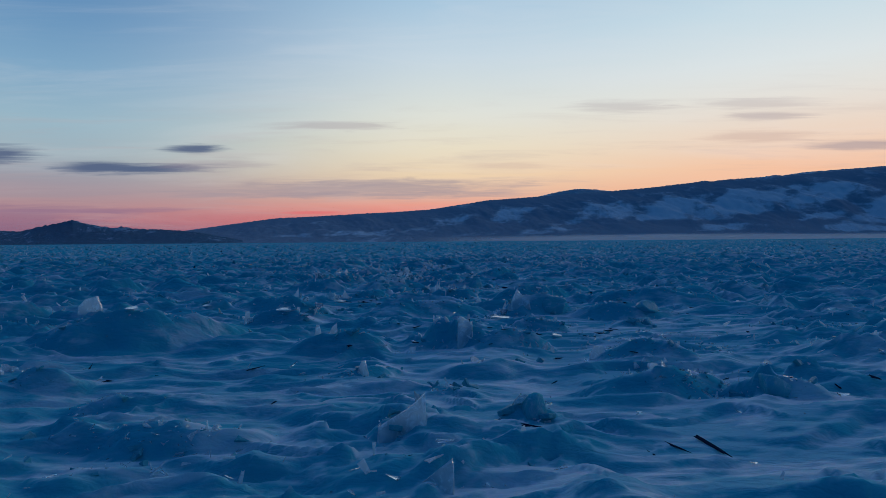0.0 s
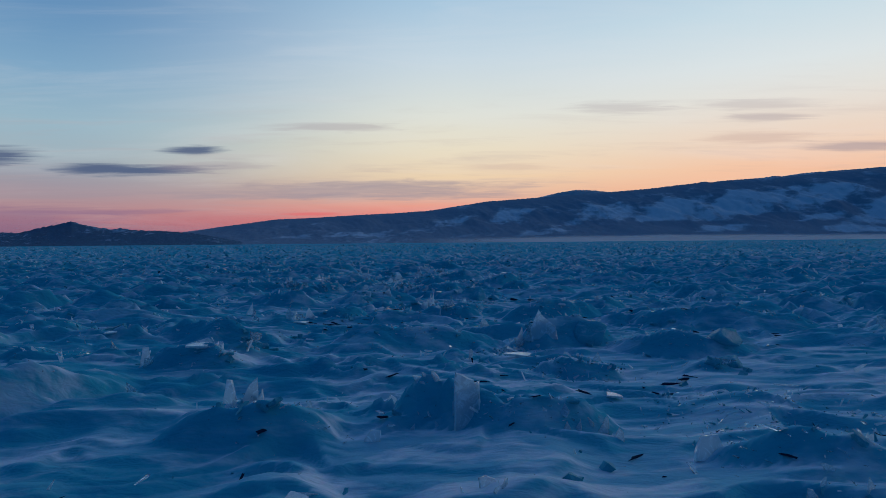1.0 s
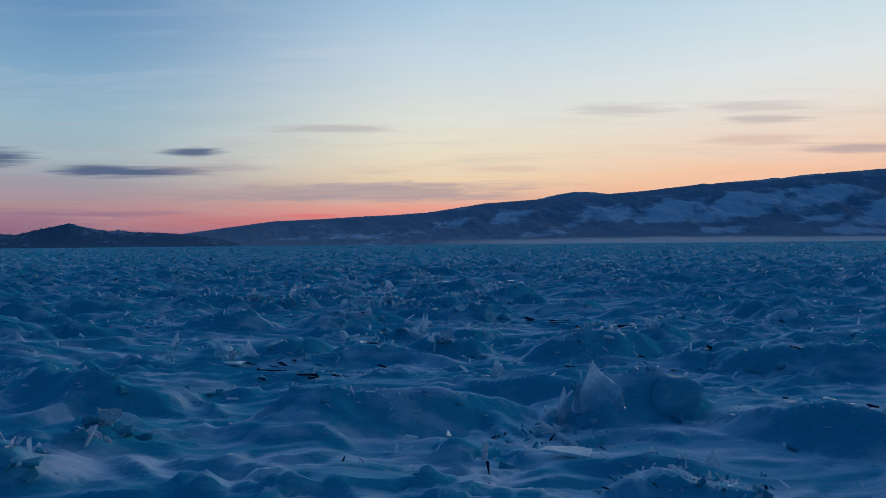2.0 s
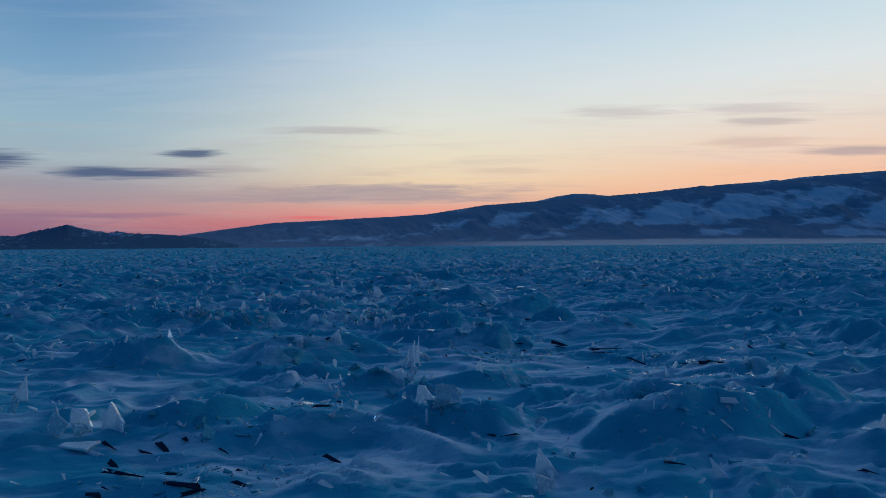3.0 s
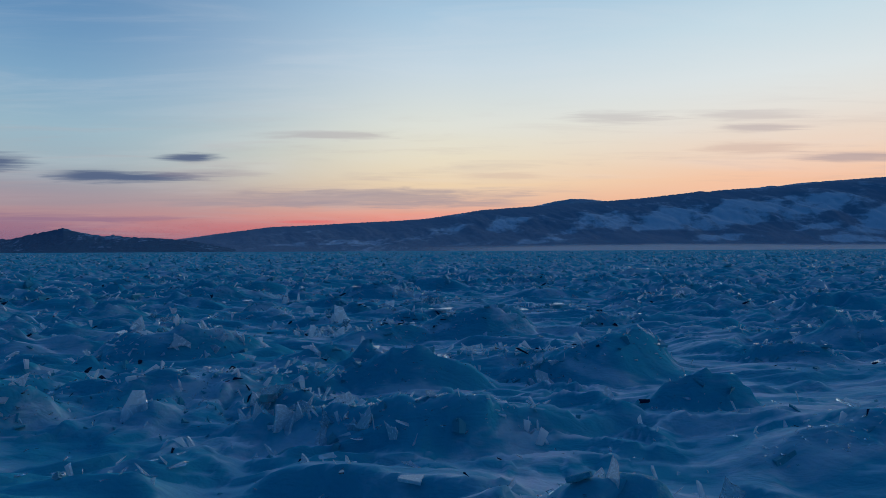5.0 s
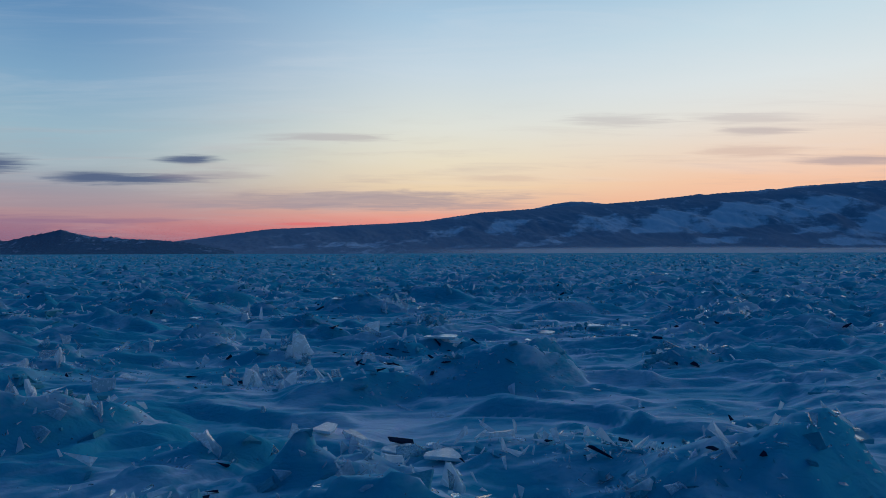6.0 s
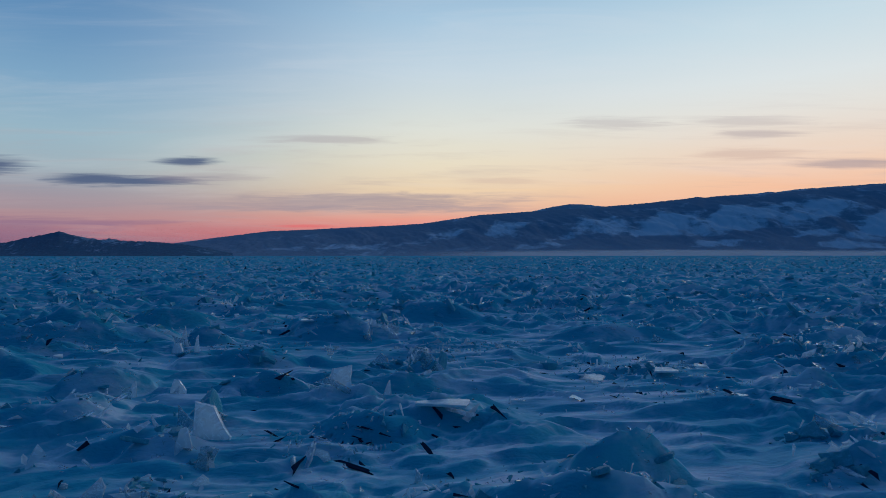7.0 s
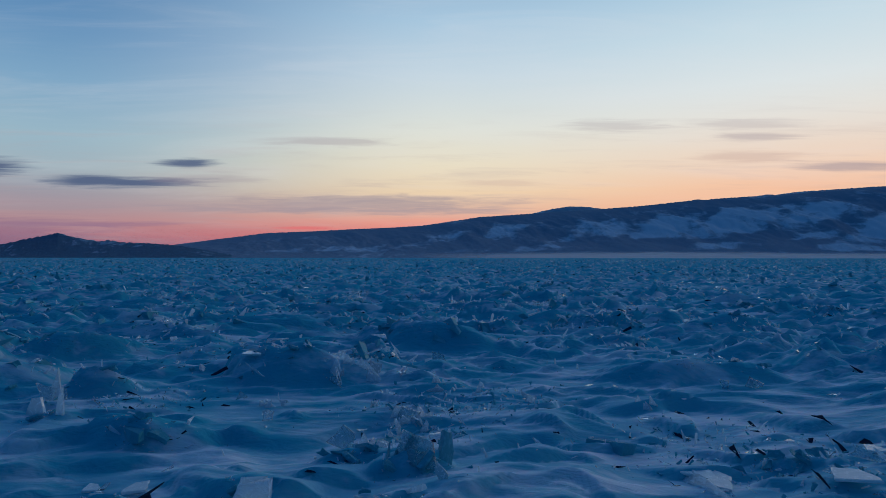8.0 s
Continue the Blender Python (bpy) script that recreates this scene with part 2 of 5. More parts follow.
def ridged(x, y, seed, octaves):
    total, amp = np.zeros_like(x), 1.0
    for k in range(octaves):
        total += amp * (1 - 2 * np.abs(gradient_noise(x * 2 ** k + 5.7 * k, y * 2 ** k + 3.3 * k, seed + k)))
        amp *= 0.5
    return total


def smooth(v, lo, hi):
    t = np.clip((v - lo) / (hi - lo), 0, 1)
    return t * t * (3 - 2 * t)


def wave_profile(u, v, rx, front, rear, bend, seed):
    """1 on the crest to 0 at the foot of a drifted heap: a steep face in front, a long tail behind, ends swept back."""
    uu = np.abs(u) / rx
    v = v - bend * u * u / rx
    rise = np.clip((v + front) / front, 0, 1) ** 1.35
    fall = 1 / (1 + (np.clip(v, 0, None) / rear) ** 1.7)
    side = np.clip(1 - uu ** 2.3, 0, 1)
    return rise * np.where(v > 0, fall, 1.0) * side


def scattered_heaps(x, y, cell, seed, share, low, high):
    """Pressure heaps, one per cell of a grid at most."""
    ix, iy = np.floor(x / cell), np.floor(y / cell)
    top, mask = np.zeros_like(x), np.zeros_like(x)
    for dx in (-1, 0, 1):
        for dy in (-1, 0, 1):
            cx, cy = ix + dx, iy + dy
            r = [lattice(cx, cy, seed + 31 * k) for k in range(8)]
            ang = (r[2] - 0.5) * 0.9
            px, py = x - (cx + 0.1 + 0.8 * r[0]) * cell, y - (cy + 0.1 + 0.8 * r[1]) * cell
            u, v = np.cos(ang) * px + np.sin(ang) * py, -np.sin(ang) * px + np.cos(ang) * py
            rx = cell * (0.4 + 0.5 * r[3])
            body = wave_profile(u, v, rx, rx * (0.2 + 0.3 * r[4]), rx * (0.25 + 0.35 * r[5]), 0.5 * r[6] - 0.1, 0)
            there = r[7] < share
            h = np.where(there, low + (high - low) * r[6] ** 1.5, 0.0) * body * (1 + 0.6 * np.clip(u / rx, -1, 1) * (r[5] - 0.5) * 2)
            mask = np.where(h > top, body * there, mask)
            top = np.maximum(top, h)
    return top, mask


# heaps along the way: x, y, half width, height, depth in front
HEAPS_A = [
    (-2.74, 5.78, 0.77, 0.22, 0.21), (-0.63, 6.06, 0.31, 0.42, 0.18), (-3.85, 6.1, 0.63, 0.13, 0.18), (0.76, 6.49, 0.37, 0.37, 0.18), (-4, 7.08, 0.66, 0.15, 0.18), (4.05, 7.54, 0.58, 0.29, 0.18),
    (2.73, 7.71, 0.95, 0.34, 0.25), (-0.15, 7.86, 0.37, 0.14, 0.18), (-5.66, 8.18, 0.51, 0.27, 0.18), (-1.34, 8.62, 0.54, 0.1, 0.18), (3.1, 9.74, 0.76, 0.33, 0.2), (-1.99, 10.56, 0.87, 0.39, 0.23),
    (1.23, 10.92, 0.74, 0.36, 0.2), (0.05, 11.13, 0.69, 0.49, 0.19), (-6.11, 11.32, 1.89, 0.74, 0.51), (-2.36, 11.79, 0.3, 0.36, 0.18), (2.01, 13.72, 0.61, 0.25, 0.18), (4.3, 14.03, 0.28, 0.24, 0.18),
    (-3.97, 14.07, 0.81, 0.37, 0.22),
]
HEAPS_B = [
    (-4.82, 14.4, 0.24, 0.24, 0.18), (-3.37, 15.04, 0.38, 0.33, 0.18), (4.14, 15.14, 1.15, 0.39, 0.31), (-0.52, 15.87, 1.51, 0.48, 0.4), (2.36, 16.09, 0.95, 0.61, 0.26), (-4.81, 16.87, 1.23, 0.46, 0.33),
    (-3.46, 17.36, 0.49, 0.27, 0.18), (-7.27, 17.95, 0.46, 0.25, 0.18), (6.23, 18, 1.87, 0.44, 0.5), (2.98, 19.37, 1.35, 0.51, 0.36), (0.08, 19.5, 0.79, 0.29, 0.21), (-2.03, 19.53, 1.46, 0.14, 0.39),
    (-2.69, 19.81, 0.81, 0.36, 0.22), (2.69, 20.29, 0.73, 0.31, 0.2), (3.95, 20.41, 1.53, 0.39, 0.41), (0.14, 20.68, 0.4, 0.3, 0.18), (-0.21, 21.29, 0.45, 0.41, 0.18), (0.66, 21.77, 0.86, 0.23, 0.23),
    (-0.88, 21.86, 0.52, 0.16, 0.18),
]
HEAPS_C = [
    (-4.82, 23.13, 0.78, 0.49, 0.21), (-2.59, 23.16, 0.51, 0.29, 0.18), (-5.2, 23.52, 1.14, 0.39, 0.31), (-2.74, 23.69, 0.46, 0.28, 0.18), (-2.25, 23.87, 1.33, 0.36, 0.35), (-2.61, 24.22, 0.34, 0.22, 0.18),
    (1.05, 25.37, 0.55, 0.44, 0.18), (0.25, 25.4, 0.69, 0.3, 0.19), (1.65, 25.52, 0.32, 0.27, 0.18), (3.97, 27.23, 1.25, 0.28, 0.33), (-0.21, 27.23, 1.29, 0.32, 0.34), (-5.45, 27.66, 0.45, 0.44, 0.18),
    (-4.49, 27.66, 0.81, 0.49, 0.22), (-1.37, 27.93, 0.72, 0.39, 0.19), (2.88, 28.24, 0.57, 0.47, 0.18), (-6.44, 28.26, 2.12, 0.35, 0.55), (-3.02, 28.32, 0.35, 0.23, 0.18), (-2.52, 29.02, 2, 0.28, 0.53),
    (-0.3, 29.49, 1, 0.48, 0.27),
]
HEAPS_D = [
    (1.5, 30.12, 0.7, 0.29, 0.19), (2.59, 30.34, 1.2, 0.64, 0.5), (1.7, 30.7, 1.9, 0.3, 0.7), (-0.87, 30.57, 0.5, 0.27, 0.18), (-1.81, 31.01, 0.65, 0.22, 0.18), (5.39, 31.22, 0.78, 0.3, 0.21), (-4.3, 31.43, 1.31, 0.5, 0.35),
    (7.87, 32.45, 1.5, 0.49, 0.4), (-4.18, 33.08, 0.43, 0.22, 0.18), (-0.95, 33.62, 0.93, 0.36, 0.25), (0.68, 33.92, 1.19, 0.58, 0.32), (-5.63, 34.23, 0.25, 0.27, 0.18), (1.61, 35.22, 0.63, 0.49, 0.18),
    (-2.47, 35.37, 0.18, 0.09, 0.18), (3.44, 35.43, 0.4, 0.28, 0.18), (3.94, 35.57, 0.64, 0.28, 0.18), (-2.2, 35.91, 0.17, 0.14, 0.18), (-2.76, 36.22, 0.42, 0.35, 0.18), (3.98, 36.47, 0.38, 0.33, 0.18),
    (-0.73, 36.72, 0.6, 0.2, 0.18),
]
HEAPS_E = [
    (-0.4, 38.81, 0.79, 0.27, 0.21), (-2.53, 38.84, 0.66, 0.34, 0.18), (-1.52, 39.03, 0.32, 0.29, 0.18), (-4.92, 39.16, 0.69, 0.38, 0.18), (-1.7, 39.53, 0.31, 0.17, 0.18), (6.83, 39.95, 0.73, 0.37, 0.19),
    (-0.21, 40.07, 0.4, 0.68, 0.18), (3.59, 40.31, 0.42, 0.32, 0.18), (-0.81, 40.36, 0.39, 0.28, 0.18), (6.68, 41.07, 0.95, 0.37, 0.26), (-3.32, 41.07, 0.78, 0.22, 0.21), (6.04, 41.29, 0.69, 0.34, 0.19),
    (-4.79, 42.07, 0.31, 0.24, 0.18), (-5.1, 43.43, 0.51, 0.38, 0.18), (-7.69, 43.83, 1.82, 0.45, 0.49), (-2.5, 44.42, 1.45, 0.48, 0.39), (4.39, 44.57, 1.54, 0.36, 0.41), (-7.3, 46.44, 1.22, 0.56, 0.33),
    (-0.38, 47.76, 1.69, 0.65, 0.45),
]
HEAPS_F = [
    (7.67, 49.62, 1.61, 0.51, 0.43), (4.64, 50.75, 1.51, 0.41, 0.41), (12.64, 54.05, 1.03, 0.46, 0.28), (11.82, 55.26, 1.3, 0.46, 0.35), (1.53, 55.4, 1.62, 0.45, 0.44), (-4.07, 55.43, 1.62, 0.45, 0.43),
    (-10.03, 55.46, 1.62, 0.45, 0.43),
]
HEAPS = HEAPS_A + HEAPS_B + HEAPS_C + HEAPS_D + HEAPS_E + HEAPS_F
BLOCK_WIDTH = 0.5


def placed_heaps(x, y):
    """The heaps that stand out along the way; the narrow ones are snow banked up round a block of ice."""
    top, mask = np.zeros_like(x), np.zeros_like(x)
    for k, (hx, hy, rx, h, front) in enumerate(HEAPS):
        near = (np.abs(x - hx) < rx * 2.2 + 0.3) & (np.abs(y - hy) < rx * 2.4 + 1.2)
        if not near.any():
            continue
        a = 0.35 * math.sin(2.3 * k)
        px, py = x[near] - hx, y[near] - hy
        wob = 0.1 * rx * layered(px / rx * 1.3 + 3.1 * k, py / rx * 1.3, 700 + k, 3)
        u, v = np.cos(a) * px + np.sin(a) * py + wob, -np.sin(a) * px + np.cos(a) * py + 0.6 * wob
        low = 0.42 if rx < BLOCK_WIDTH else 0.98
        body = wave_profile(u, v, rx * 1.15, front * 1.1, front * 0.7 + 0.25 * rx, 0.25 + 0.2 * math.sin(3.7 * k), k)
        lean = 1 + 0.18 * math.sin(5.1 * k) * np.clip(u / rx, -1, 1)
        z = (h + 0.06) * low * body * lean * (0.92 + 0.2 * layered(px * 1.6 / rx, py * 2.5, 900 + k, 3))
        up = z > top[near]
        mask[near] = np.where(up, body, mask[near])
        top[near] = np.where(up, z, top[near])
    return top, mask


def chunks(x, y, wide, deep, seed):
    """Broken floes under the snow: each cell of the pattern lies at its own height and tilt."""
    px, py = x / wide, y / deep
    ix, iy = np.floor(px), np.floor(py)
    best, h = np.full_like(x, 9.0), np.zeros_like(x)
    for dx in (-1, 0, 1):
        for dy in (-1, 0, 1):
            cx, cy = ix + dx, iy + dy
            ox, oy = px - cx - lattice(cx, cy, seed), py - cy - lattice(cx, cy, seed + 1)
            d = ox * ox + oy * oy
            lift = lattice(cx, cy, seed + 2)
            z = lift * lift + 1.1 * (lattice(cx, cy, seed + 3) - 0.5) * ox + 1.1 * (lattice(cx, cy, seed + 4) - 0.25) * oy
            closer = d < best
            h = np.where(closer, z, h)
            best = np.where(closer, d, best)
    return np.clip(h, -0.3, 1.2)


def drift_edges(x, y, pace, seed):
    """Wind-cut steps in the snow: a short steep face, then a long fall behind it; each runs out sideways."""
    ph = y * pace + 0.9 * layered(x * pace * 0.35, y * pace * 0.3, seed, 3)
    row = np.floor(ph)
    f = ph - row
    along = gradient_noise(x * pace * 0.8 + 13.7 * lattice(row, row * 0, seed + 5) * 40, row * 3.7 + 0.5, seed + 7)
    tall = smooth(along, -0.15, 0.45) * (0.4 + 0.6 * lattice(row, row * 0, seed + 6))
    return tall * smooth(f, 0.0, 0.14) * np.clip((1 - f) / 0.86, 0, 1)


def lake_height(x, y):
    """Height of the snow and the share of ice colour, raised far off, for arrays of places."""
    wx = x + 0.6 * layered(x * 0.4, y * 0.4, 11, 2)
    wy = y + 0.3 * layered(x * 0.5, y * 0.5, 21, 2)
    # long drifts, skewed to fit the camera's view: steep sides towards it
    d0 = ridged(wx * 0.16, wy * 0.45, 31, 2)
    drift = 0.07 * ridged(wx * 0.16, (wy + 0.3 * d0) * 0.45, 31, 2) + 0.05 * layered(wx * 0.12, wy * 0.16, 41, 2)
    rough = smooth(layered(x * 0.11, y * 0.16, 61, 3), -0.4, 0.25)
    big, m1 = scattered_heaps(wx * 0.85, wy, 1.7, 51, 0.85, 0.14, 0.55)
    mid, m2 = scattered_heaps(wx * 0.8 + 7.0, wy, 0.8, 151, 0.85, 0.05, 0.28)
    bits, m3 = scattered_heaps(wx * 0.75 + 3.0, wy + 1.0, 0.36, 251, 0.8, 0.02, 0.11)
    # along the way the large heaps are the placed ones
    lane = np.clip(smooth(np.abs(x), 4.5, 8.5) + smooth(y, 44.0, 50.0) + smooth(-y, -3.0, 0.0), 0.0, 1.0)
    placed, m4 = placed_heaps(x, y)
    rough = np.maximum(rough, 0.8 * lane)
    big = big * (0.15 + 0.85 * lane) * (0.3 + 0.7 * rough)
    mid = mid * (0.2 + 1.1 * rough) * (0.4 + 0.6 * lane)
    bits = bits * (0.1 + 1.1 * rough) * (0.6 + 0.6 * lane)
    heap = np.maximum(np.maximum(big, mid), placed)
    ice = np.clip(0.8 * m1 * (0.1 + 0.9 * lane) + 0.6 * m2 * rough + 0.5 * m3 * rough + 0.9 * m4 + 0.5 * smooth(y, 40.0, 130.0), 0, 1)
    # sastrugi: low combed ridges of hard snow
    s0 = ridged(wx * 0.3, wy * 1.3, 71, 2)
    comb = 0.2 + 0.8 * smooth(layered(x * 0.22, y * 0.35, 111, 3), -0.35, 0.35)
    z = drift + heap + bits + 0.055 * comb * ridged(wx * 0.3, (wy + 0.12 * s0) * 1.3, 71, 3)
    near = 1 - smooth(y, 70.0, 120.0)
    z = z + near * (0.2 * drift_edges(wx, wy, 0.62, 411) + 0.12 * drift_edges(wx, wy, 1.55, 431)) * (1 - 0.5 * m4)
    torn = np.clip(smooth(layered(x * 0.5, y * 0.6, 511, 2), -0.1, 0.35) * (0.12 * m4 + 0.5 * m1 * lane + 0.5 * m2 * rough + 0.2 * rough), 0, 1)
    z = z + 0.2 * torn * chunks(wx, wy, 0.5, 0.36, 521) + 0.09 * torn * chunks(wx, wy, 0.2, 0.15, 541)
    z = z + 0.014 * (0.3 + 0.7 * rough) * ridged(wx * 0.9, (wy + 0.08 * s0) * 3.6, 91, 2)
    z = z + 0.012 * np.clip(0.8 * ice + 0.3 * rough, 0, 1) * ridged(x * 3.2, y * 3.2, 81, 2)
    z = z * (1 + 0.9 * smooth(y, 60.0, 220.0))
    return z - 0.165, ice


def ground_z(x, y):
    return lake_height(np.atleast_1d(np.asarray(x, dtype=float)), np.atleast_1d(np.asarray(y, dtype=float)))[0]


def mesh_from(name, verts, faces, mat, smooth_shade=True):
    me = bpy.data.meshes.new(name)
    verts, faces = np.asarray(verts, dtype=np.float32), np.asarray(faces, dtype=np.int32)
    n = faces.shape[1]
    me.vertices.add(len(verts))
    me.vertices.foreach_set("co", verts.ravel())
    me.loops.add(faces.size)
    me.loops.foreach_set("vertex_index", faces.ravel())
    me.polygons.add(len(faces))
    me.polygons.foreach_set("loop_start", np.arange(0, faces.size, n, dtype=np.int32))
    me.polygons.foreach_set("use_smooth", np.full(len(faces), smooth_shade))
    me.materials.append(mat)
    me.update(calc_edges=True)
    return me


def grid_faces(rows, cols):
    i = (np.arange(rows - 1)[:, None] * cols + np.arange(cols - 1)[None, :]).ravel()
    return np.stack([i, i + 1, i + cols + 1, i + cols], axis=1)


def frozen_lake():
    """One sheet of snow and ice out to the horizon; its mesh is finest along the camera's way."""
    ys = [3.0]
    while ys[-1] < 4900:
        ys.append(ys[-1] + 0.05 + 0.0105 * max(0.0, ys[-1] - 43))
    back = [3.0]
    while back[-1] > -2500:
        back.append(back[-1] - 0.1 - 0.16 * (3.0 - back[-1]))
    y = np.array(back[:0:-1] + ys)
    cols = 600
    u = np.linspace(-1, 1, cols)
    c = 2.2 + 0.36 * np.clip(y - 40, 0, None) + 0.6 * np.clip(3 - y, 0, None)
    w = 260 + 0.85 * np.abs(y)
    X = c[:, None] * np.sinh(u[None, :] * np.arcsinh(w / c)[:, None])
    Y = np.repeat(y[:, None], cols, axis=1)
    z, ice = lake_height(X.ravel(), Y.ravel())
    # slopes facing the camera take the dark ice colour: shade painted in
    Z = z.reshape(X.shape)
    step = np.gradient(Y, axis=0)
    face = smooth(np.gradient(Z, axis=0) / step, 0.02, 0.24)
    # west of the way, patches darkened in colour: less sky glow falls there
    west_shade = 0.75 * smooth(-X.ravel(), -1.5, 3.5) * smooth(layered(X.ravel() * 0.5, Y.ravel() * 0.8, 611, 3), -0.35, 0.3)
    ice = np.clip(0.45 * ice + 0.8 * face.ravel() + west_shade, 0, 1)
    # far ground darkened throughout, as if only shaded faces showed
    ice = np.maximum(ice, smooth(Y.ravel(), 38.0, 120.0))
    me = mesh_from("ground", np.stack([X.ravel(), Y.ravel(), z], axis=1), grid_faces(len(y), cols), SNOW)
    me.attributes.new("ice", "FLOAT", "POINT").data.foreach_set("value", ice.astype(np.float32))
    return tagged(new("ground", me), "frozen lake of blue wind-packed snow over broken pressure ice", "frozen lake", kind="structure")


# ---------- far shore ----------
def shore_material(name, hazy_forest, snow, scale, low, high, tilt):
    """Bare snowy slopes between dark wooded ground, with distance haze put into the colours."""
    m, nt, p = material(name)
    attr = nt.nodes.new("ShaderNodeAttribute")
    attr.attribute_name = "slope_snow"
    pos = object_coord(nt, (1.0, 0.6, tilt))
    n = node_noise(nt, pos, scale, 6.0, 0.6, 1.2)
    fine = node_noise(nt, pos, scale * 5, 6.0, 0.7, 0.5)
    v = node_math(nt, "ADD", attr.outputs["Fac"], node_math(nt, "MULTIPLY", node_math(nt, "SUBTRACT", n, 0.5), 2.0))
    v = node_math(nt, "ADD", v, node_math(nt, "MULTIPLY", node_math(nt, "SUBTRACT", fine, 0.5), 1.3))
    # gullies and rock ribs running down the slope, leaning with the strata
    c = nt.nodes.new("ShaderNodeTexCoord")
    turn = nt.nodes.new("ShaderNodeMapping")
    turn.inputs["Rotation"].default_value = (0, math.radians(52), 0)
    turn.inputs["Scale"].default_value = (0.0022, 0.0005, 0.018)
    nt.links.new(c.outputs["Object"], turn.inputs[0])
    rib = node_noise(nt, turn.outputs[0], 1.0, 5.0, 0.65, 0.4)
    v = node_math(nt, "ADD", v, node_math(nt, "MULTIPLY", node_math(nt, "SUBTRACT", rib, 0.5), 1.6))
    col = node_mix(nt, node_step(nt, v, low, high), hazy_forest, snow)
    nt.links.new(col, p.inputs["Base Color"])
    p.inputs["Roughness"].default_value = 0.95
    p.inputs["Specular IOR Level"].default_value = 0.0
    return m


def shore_ridge(name, outline, crest_at, foot_at, mat, seed, rough, label, rows=90, cols=900, fields=()):
    """A ridge whose skyline passes through (azimuth, elevation) in degrees, seen from the lake."""
    az = np.radians(np.linspace(outline[0][0], outline[-1][0], cols))
    el = np.interp(np.degrees(az), [a for a, _ in outline], [e for _, e in outline])
    sky = crest_at / np.cos(az) * np.tan(np.radians(np.clip(el, 0.02, None))) + 2.0
    s = np.linspace(0, 1.25, rows)
    A, S = np.meshgrid(az, s)
    dist = foot_at + (crest_at - foot_at) * S
    X, Y = dist * np.tan(A), np.broadcast_to(dist, A.shape).copy()
    rise = np.where(S <= 1, smooth(S, -0.25, 1.25) - smooth(np.array(0.0), -0.25, 1.25), 0)
    rise = rise / rise.max()
    rise = np.where(S <= 1, rise, 1 - 1.5 * (S - 1))
    gully = layered(X * 0.0045 + Y * 0.0016, Y * 0.0022, seed, 5, 0.6)
    amp = np.sin(np.clip(S, 0, 1) * np.pi)
    Z = sky[None, :] * (rise + 0.07 * amp * gully) + rough * smooth(S, 0.75, 1.0) * layered(X * 0.06, Y * 0.06, seed + 9, 3) - 3.0 * (S <= 0)
    me = mesh_from(name, np.stack([X.ravel(), Y.ravel(), Z.ravel()], axis=1), grid_faces(rows, cols), mat)
    patch = layered(X * 0.0016, S * 1.6 + X * 0.0004, seed + 20, 3)
    edge = layered(X * 0.004 - Y * 0.003, Y * 0.004, seed + 30, 4, 0.6)
    # open snowfields: azimuth at the foot, height up the slope, half sizes, lean to the right going up
    seen, deg = rise * crest_at / dist, np.degrees(A)
    snow = 0.25 * patch + 0.12 * gully + 0.48 * smooth(deg, 4.0, 17.0) * smooth(seen + 0.1 * patch, 0.3, 0.48) * (1 - smooth(seen + 0.2 * patch, 0.7, 0.9))
    for a0, r0, wa, wr, lean, much in fields:
        u = np.abs(deg - a0 - lean * (seen - r0)) / wa + 0.22 * edge
        v = np.abs(seen - r0) / wr + 0.3 * edge
        snow = np.maximum(snow, much * (1 - smooth(np.maximum(u, v), 0.5, 1.35)) + 0.15 * patch)
    me.attributes.new("slope_snow", "FLOAT", "POINT").data.foreach_set("value", snow.ravel().astype(np.float32))
    return tagged(new(name, me), label, "mountain", kind="structure")


def far_shore():
    # woods paler and bluer, snow duller: distance haze put into the colours
    ridge_mat = shore_material("hazy_wooded_slope", (0.24, 0.31, 0.4), (0.62, 0.7, 0.8), 0.006, 0.22, 0.95, 1.3)
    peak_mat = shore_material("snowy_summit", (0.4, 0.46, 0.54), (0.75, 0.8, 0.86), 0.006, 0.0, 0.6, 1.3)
    hill_mat = shore_material("hazy_wooded_hill", (0.08, 0.17, 0.25), (0.34, 0.52, 0.64), 0.02, 0.2, 0.6, 1.0)
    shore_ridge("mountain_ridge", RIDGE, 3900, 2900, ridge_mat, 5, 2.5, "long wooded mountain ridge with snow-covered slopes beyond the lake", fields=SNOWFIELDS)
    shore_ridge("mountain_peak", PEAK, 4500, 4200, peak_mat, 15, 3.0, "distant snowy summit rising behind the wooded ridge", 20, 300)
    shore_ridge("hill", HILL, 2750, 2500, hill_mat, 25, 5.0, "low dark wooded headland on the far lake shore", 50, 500)


